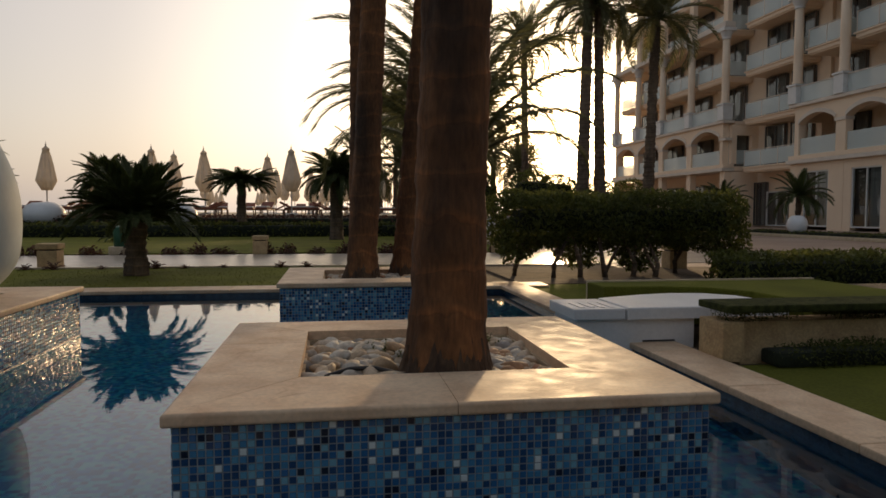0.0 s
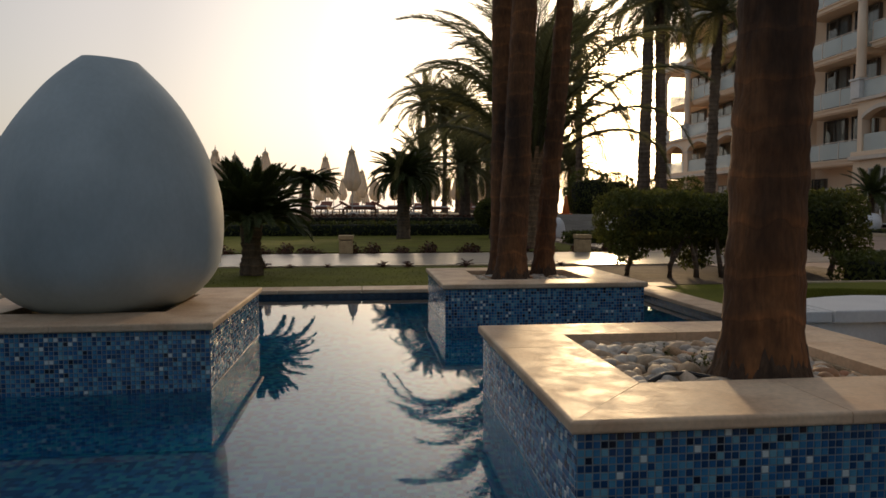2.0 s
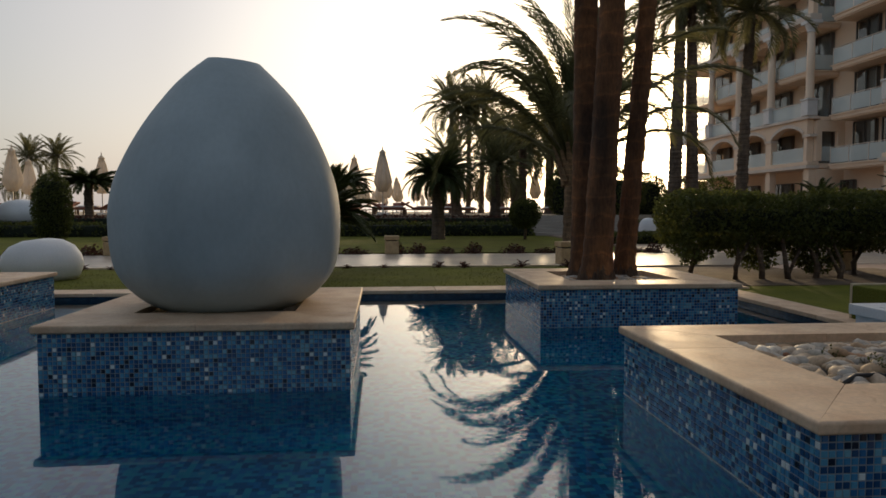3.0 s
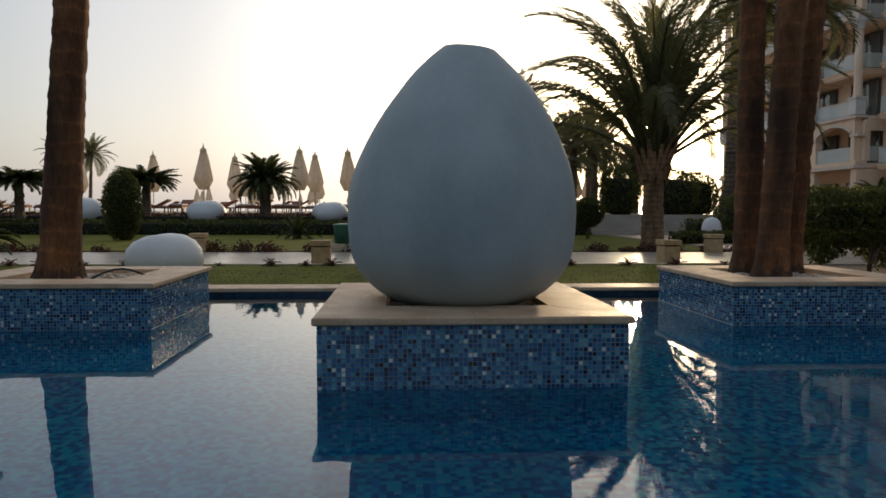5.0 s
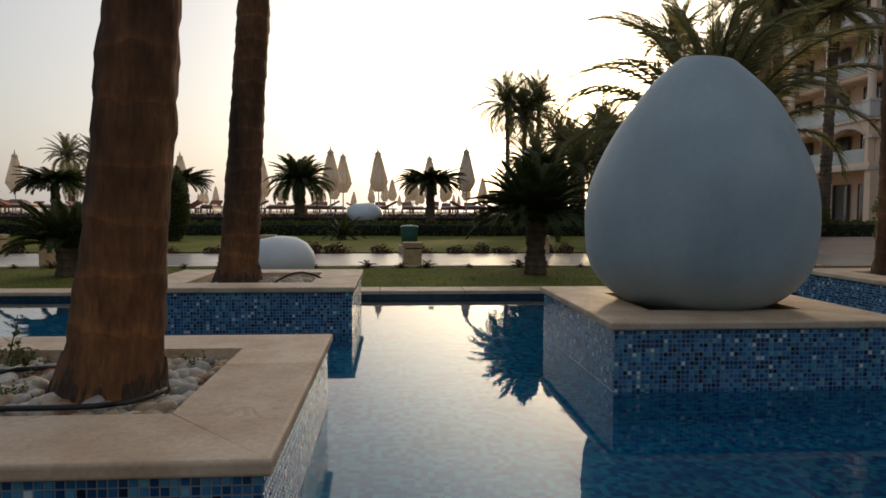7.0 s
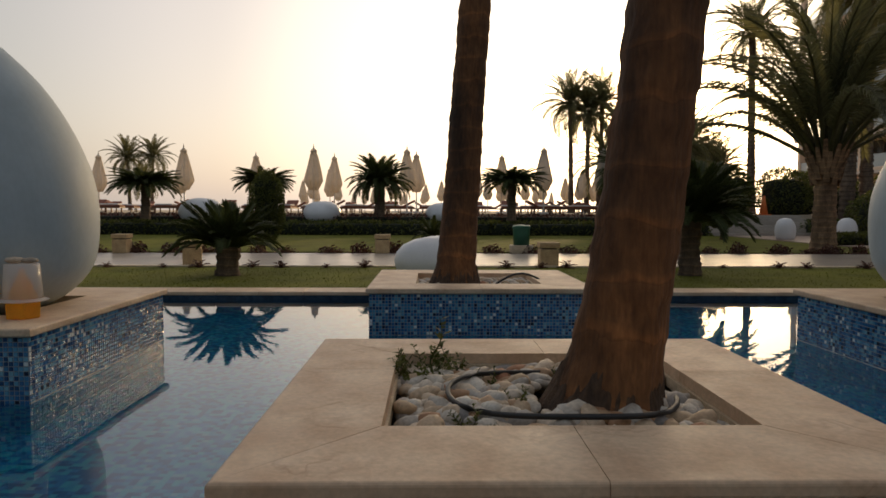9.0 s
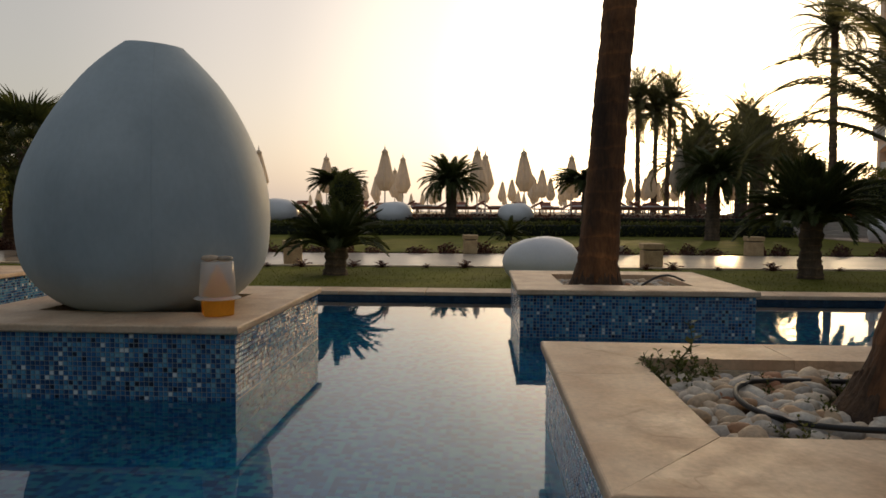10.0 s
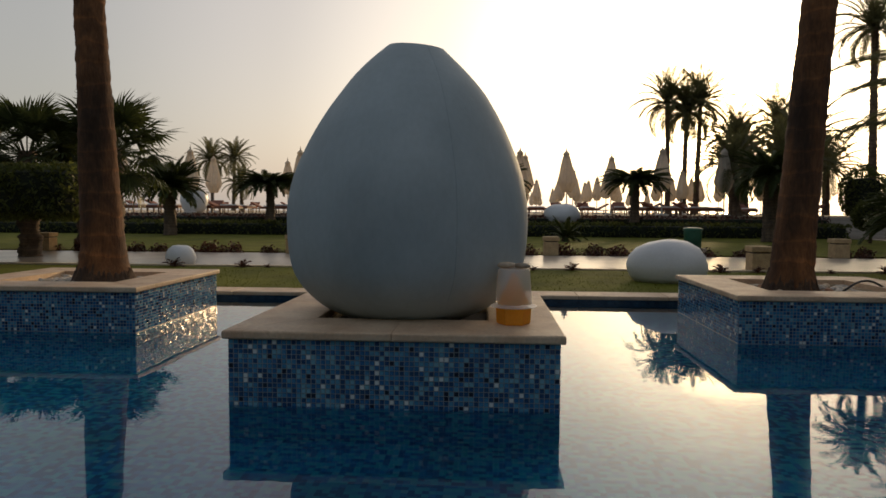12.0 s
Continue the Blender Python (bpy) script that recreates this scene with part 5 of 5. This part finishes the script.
def hbox(name, x0, x1, y0, y1, z0, z1, mat, bevel=0.0, label="", parent=None, o=None):
    ox, oy = o or (HX, HY)
    return part(name, box_bm(x0 - ox, x1 - ox, y0 - oy, y1 - oy, z0, z1, bevel=bevel), mat, parent or hotel, label)


def glazed(x, y0, y1, z0, z1, frame_mat, bars=1, name="window", curtain=True):
    """A framed opening in a wall that faces -x, with panes and a curtain behind."""
    w = new(name)
    w.parent = hotel
    w.location = (x - HX, y0 - HY, z0)
    W, H, t = y1 - y0, z1 - z0, 0.07
    bm = bmesh.new()
    for a in ((-0.04, 0.06, 0, t, 0, H), (-0.04, 0.06, W - t, W, 0, H), (-0.04, 0.06, t, W - t, H - t, H), (-0.04, 0.06, t, W - t, 0, t)):
        box(bm, *a)
    for i in range(bars):
        c = W * (i + 1) / (bars + 1)
        box(bm, -0.035, 0.055, c - t * 0.4, c + t * 0.4, t, H - t)
    part("frame", bm, frame_mat, w)
    for i in range(bars + 1):
        a, b = W * i / (bars + 1) + t * 0.5, W * (i + 1) / (bars + 1) - t * 0.5
        part("pane", box_bm(0.0, 0.012, a, b, t * 0.6, H - t * 0.6), PANE, w).visible_shadow = False
    # no room behind: a near-black sheet stands in for its unlit depth
    part("curtain" if curtain else "room_shade_sheet", box_bm(0.10, 0.13, 0.02, W * (0.45 if curtain else 1.0), 0.02, H - 0.02), CURTAIN if curtain else ROOM_SHADE, w)
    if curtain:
        part("room_shade_sheet", box_bm(0.14, 0.16, 0.0, W, 0, H), ROOM_SHADE, w)
    return w


def arch_wall(x, y0, y1, z0, z1, spring, thick=0.4, pier=0.32):
    """Two half piers and the wall over an arch between y0 and y1, as one piece of wall with a hole."""
    a, b = y0 + pier, y1 - pier
    rise = min((b - a) * 0.19, z1 - spring - 0.35)
    arc = [(a + (b - a) * i / 14, spring + rise * math.sin(math.pi * i / 14) ** 0.75) for i in range(15)]
    bm = bmesh.new()
    loop = [(y0, z0), (a, z0)] + arc + [(b, z0), (y1, z0), (y1, z1), (y0, z1)]
    front = [bm.verts.new((x - HX, p[0] - HY, p[1])) for p in loop]
    back = [bm.verts.new((x + thick - HX, p[0] - HY, p[1])) for p in loop]
    bm.faces.new(front)
    bm.faces.new(back[::-1])
    for i in range(len(loop)):
        k = (i + 1) % len(loop)
        bm.faces.new((front[k], front[i], back[i], back[k]))
    bmesh.ops.recalc_face_normals(bm, faces=bm.faces)
    part("arcade_bay", bm, WALL, hotel)
    # the raised band round the arch
    bm = bmesh.new()
    for i in range(14):
        (p0, q0), (p1, q1) = arc[i], arc[i + 1]
        vs = [bm.verts.new((x + dx - HX, p - HY, q)) for dx in (-0.05, 0.02) for p, q in ((p0, q0), (p1, q1), (p1, q1 + 0.22), (p0, q0 + 0.22))]
        for f in ((0, 1, 2, 3), (7, 6, 5, 4), (0, 4, 5, 1), (2, 6, 7, 3)):
            bm.faces.new([vs[k] for k in f])
    bmesh.ops.remove_doubles(bm, verts=bm.verts, dist=0.0005)
    bmesh.ops.recalc_face_normals(bm, faces=bm.faces)
    part("arch_band", bm, TRIM, hotel)
    for c in (y0,):
        hbox("impost", x - 0.06, x + thick + 0.02, c - pier - 0.05, c + pier + 0.05, spring - 0.16, spring, TRIM)


def column(x, y, z0, z1):
    c = new("column")
    c.parent = hotel
    c.location = (x - HX, y - HY, z0)
    h = z1 - z0
    part("pedestal", box_bm(-0.32, 0.32, -0.32, 0.32, 0, 1.0, bevel=0.03), DOOR_FRAME, c, "white pedestal")
    part("plinth", box_bm(-0.38, 0.38, -0.38, 0.38, 1.0, 1.12, bevel=0.03), DOOR_FRAME, c)
    raw("shaft", *lathe([(0.29, 1.12), (0.27, 1.25), (0.23, 1.35), (0.23, h * 0.5), (0.21, h - 0.75)], 20), WALL, c, "", True)
    raw("capital", *lathe([(0.21, h - 0.75), (0.27, h - 0.7), (0.24, h - 0.6), (0.36, h - 0.3), (0.40, h - 0.22)], 20), DOOR_FRAME, c, "white capital")
    part("abacus", box_bm(-0.42, 0.42, -0.42, 0.42, h - 0.22, h, bevel=0.02), DOOR_FRAME, c)


def balcony(x0, x1, y0, y1, z, thick=0.32):
    b = new("balcony")
    b.parent = hotel
    b.location = (x0 - HX, y0 - HY, z)
    W, D = y1 - y0, x1 - x0
    bm = box_bm(0, D, 0, W, -thick, 0, bevel=0.02)
    box(bm, -0.07, D, -0.07, W + 0.07, -0.10, -0.02)
    box(bm, 0.08, D, 0.08, W - 0.08, -thick - 0.08, -thick)
    part("slab", bm, WALL, b)
    n = max(int(W / 1.2), 1)
    for i in range(n):
        part("glass_panel", box_bm(0.05, 0.065, W * i / n + 0.03, W * (i + 1) / n - 0.03, 0.06, 1.0), RAIL, b)
    for i in range(n + 1):
        part("rail_post", box_bm(0.04, 0.08, W * i / n - 0.02, W * i / n + 0.02, 0, 1.04), TRIM, b)
    for yy in (0.05, W - 0.065):
        part("glass_panel", box_bm(0.1, D - 0.1, yy, yy + 0.015, 0.06, 1.0), RAIL, b)
    part("handrail", box_bm(0.03, 0.09, -0.02, W + 0.02, 1.04, 1.08, bevel=0.01), TRIM, b)


FLOORS = (0.0, 4.0, 7.15, 10.3, 13.45, 16.6, 19.75)
# main walls set back behind the arcades, floor by floor so that each storey reads
for y0, y1, x in ((19.0, 32.6, 25.2), (32.6, 38.9, 25.0), (38.9, 55.4, 25.0)):
    for k in range(6):
        hbox("wall", x + 0.18, x + 0.5, y0, y1, FLOORS[k], FLOORS[k + 1], WALL)
hbox("wall", 25.5, 38.0, 55.2, 55.5, 0, 19.75, WALL)
hbox("wall", 25.7, 38.0, 18.8, 19.0, 0, 19.75, WALL)
hbox("roof", 24.0, 38.2, 18.6, 55.7, 19.76, 20.1, TRIM)
hbox("cornice", 23.6, 24.0, 18.6, 55.7, 19.8, 20.0, TRIM)
# arcaded sections
for y0, n, bay, x in ((19.4, 4, 3.3, 23.2), (38.95, 4, 4.05, 23.0)):
    end = y0 + n * bay
    for i in range(n):
        a, b = y0 + i * bay, y0 + (i + 1) * bay
        arch_wall(x, a, b, 4.25, 7.0, 6.0)
        hbox("glass_panel", x + 0.10, x + 0.12, a + 0.34, b - 0.34, 4.25, 5.2, RAIL)
        hbox("pier", x + 0.003, x + 0.42, a - 0.26, a + 0.26, 0.0, 3.75, WALL)
        glazed(25.2 - (0.2 if x < 23.1 else 0), a + 0.6, b - 0.6, 4.15, 6.5, FRAME)
        if x > 23.1:
            hbox("lower_wall", x + 0.02, x + 0.32, a + 0.26, a + 0.75, 0.0, 3.75, WALL)
            hbox("lower_wall", x + 0.02, x + 0.32, b - 0.75, b - 0.26, 0.0, 3.75, WALL)
            hbox("lower_wall", x + 0.02, x + 0.32, a + 0.75, b - 0.75, 3.3, 3.75, WALL)
            glazed(x + 0.1, a + 0.75, b - 0.75, 0.2, 3.3, DOOR_FRAME, 1)
        else:
            glazed(25.0, a + 0.5, b - 0.5, 0.2, 3.0, FRAME)
        for k in (2, 3, 4, 5):
            xx = 25.2 - (0.2 if x < 23.1 else 0)
            glazed(xx, a + 0.9, b - 0.7, FLOORS[k] + 0.1, FLOORS[k] + 2.65, FRAME)
            if k > 2:
                balcony(x + 0.35, xx + 0.15, a + 0.35, b - 0.35, FLOORS[k])
            else:
                hbox("glass_panel", x + 0.02, x + 0.04, a + 0.36, b - 0.36, 7.25, 8.15, RAIL)
                hbox("handrail", x - 0.01, x + 0.07, a + 0.36, b - 0.36, 8.15, 8.2, TRIM)
    hbox("pier", x + 0.003, x + 0.42, end - 0.26, end + 0.26, 0.0, 3.75, WALL)
    for k in range(n + 1):
        column(x + 0.1, y0 + k * bay, 7.2, 13.35)
        hbox("upper_pier", x + 0.0, x + 0.3, y0 + k * bay - 0.25, y0 + k * bay + 0.25, 13.75, 19.75, WALL)
    hbox("entablature", x - 0.25, x + 0.45, y0 - 0.4, end + 0.4, 13.36, 13.74, TRIM, 0.04)
    hbox("cornice", x - 0.22, x + 0.6, y0 - 0.35, end + 0.35, 3.76, 3.98, TRIM, 0.03)
    hbox("cornice", x - 0.12, x + 0.6, y0 - 0.3, end + 0.3, 3.99, 4.24, WALL, 0.03)
    hbox("cornice", x - 0.16, x + 0.6, y0 - 0.3, end + 0.3, 7.005, 7.19, TRIM, 0.03)
    hbox("floor_slab", x + 0.61, 25.1, y0 - 0.3, end + 0.3, 3.8, 4.1, WALL)
    hbox("floor_slab", x + 0.61, 25.1, y0 - 0.3, end + 0.3, 6.9, 7.14, WALL)
    for yy in (y0 - 0.3, end - 0.02):
        hbox("side_wall", x + 0.43, 25.4, yy, yy + 0.3, 0.0, 3.74, WALL)
        for a, b in ((x + 0.42, x + 0.75), (24.75, 25.4)):
            hbox("side_wall", a, b, yy, yy + 0.3, 4.26, 6.2, WALL)
        hbox("side_wall", x + 0.42, 25.4, yy, yy + 0.3, 6.201, 6.88, WALL)
        hbox("glass_panel", x + 0.76, 24.74, yy + 0.1, yy + 0.12, 4.26, 5.2, RAIL)
# the recessed middle, with projecting balconies and the entrance
for k in range(1, 6):
    balcony(23.8, 25.15, 33.3, 38.0, FLOORS[k])
    for a in (33.6, 35.9):
        glazed(25.0, a, a + 1.8, FLOORS[k] + 0.1, FLOORS[k] + 2.65, FRAME)
glazed(25.0, 34.6, 37.4, 0.1, 2.35, DOOR_FRAME, 2, "door", False)
glazed(25.0, 33.2, 34.5, 0.1, 3.0, FRAME)
glazed(25.0, 37.5, 38.7, 0.1, 3.0, FRAME)
slab("building_kerb", 21.0, 22.9, 19.0, 39.0, 0.021, 0.17, STONE, "low stone kerb of the bed before the hotel", "kerb", 0.02)
hedge("low_hedge", 21.15, 22.2, 19.2, 33.6, 0.17, 0.34, 2600, 0.08, 130, "low dark hedge along the hotel's kerb", rounded=0.06, inset=0.05)
ball = raw("white_ball", *lathe([(0.20, 0.0), (0.33, 0.08), (0.43, 0.25), (0.47, 0.46), (0.43, 0.68), (0.32, 0.84), (0.2, 0.90), (0.17, 0.88), (0.15, 0.8)], 36), WHITE, None, "", True)
ball.location = (21.6, 30.0, 0.34 - 0.17)
tagged(ball, "round white ball pot before the hotel", "pot")
for i, (x, y, h) in enumerate(((22.3, 30.9, 1.9), (21.8, 36.8, 1.7), (19.6, 43.0, 1.5), (17.5, 45.5, 1.3))):
    cycad(x, y, 0.17 if y < 39 else 0.02, h, 0.14, 30, 0.95, 140 + i, "small dark palm beside the hotel wall", SMALL, -25, 75, "hotel palms")
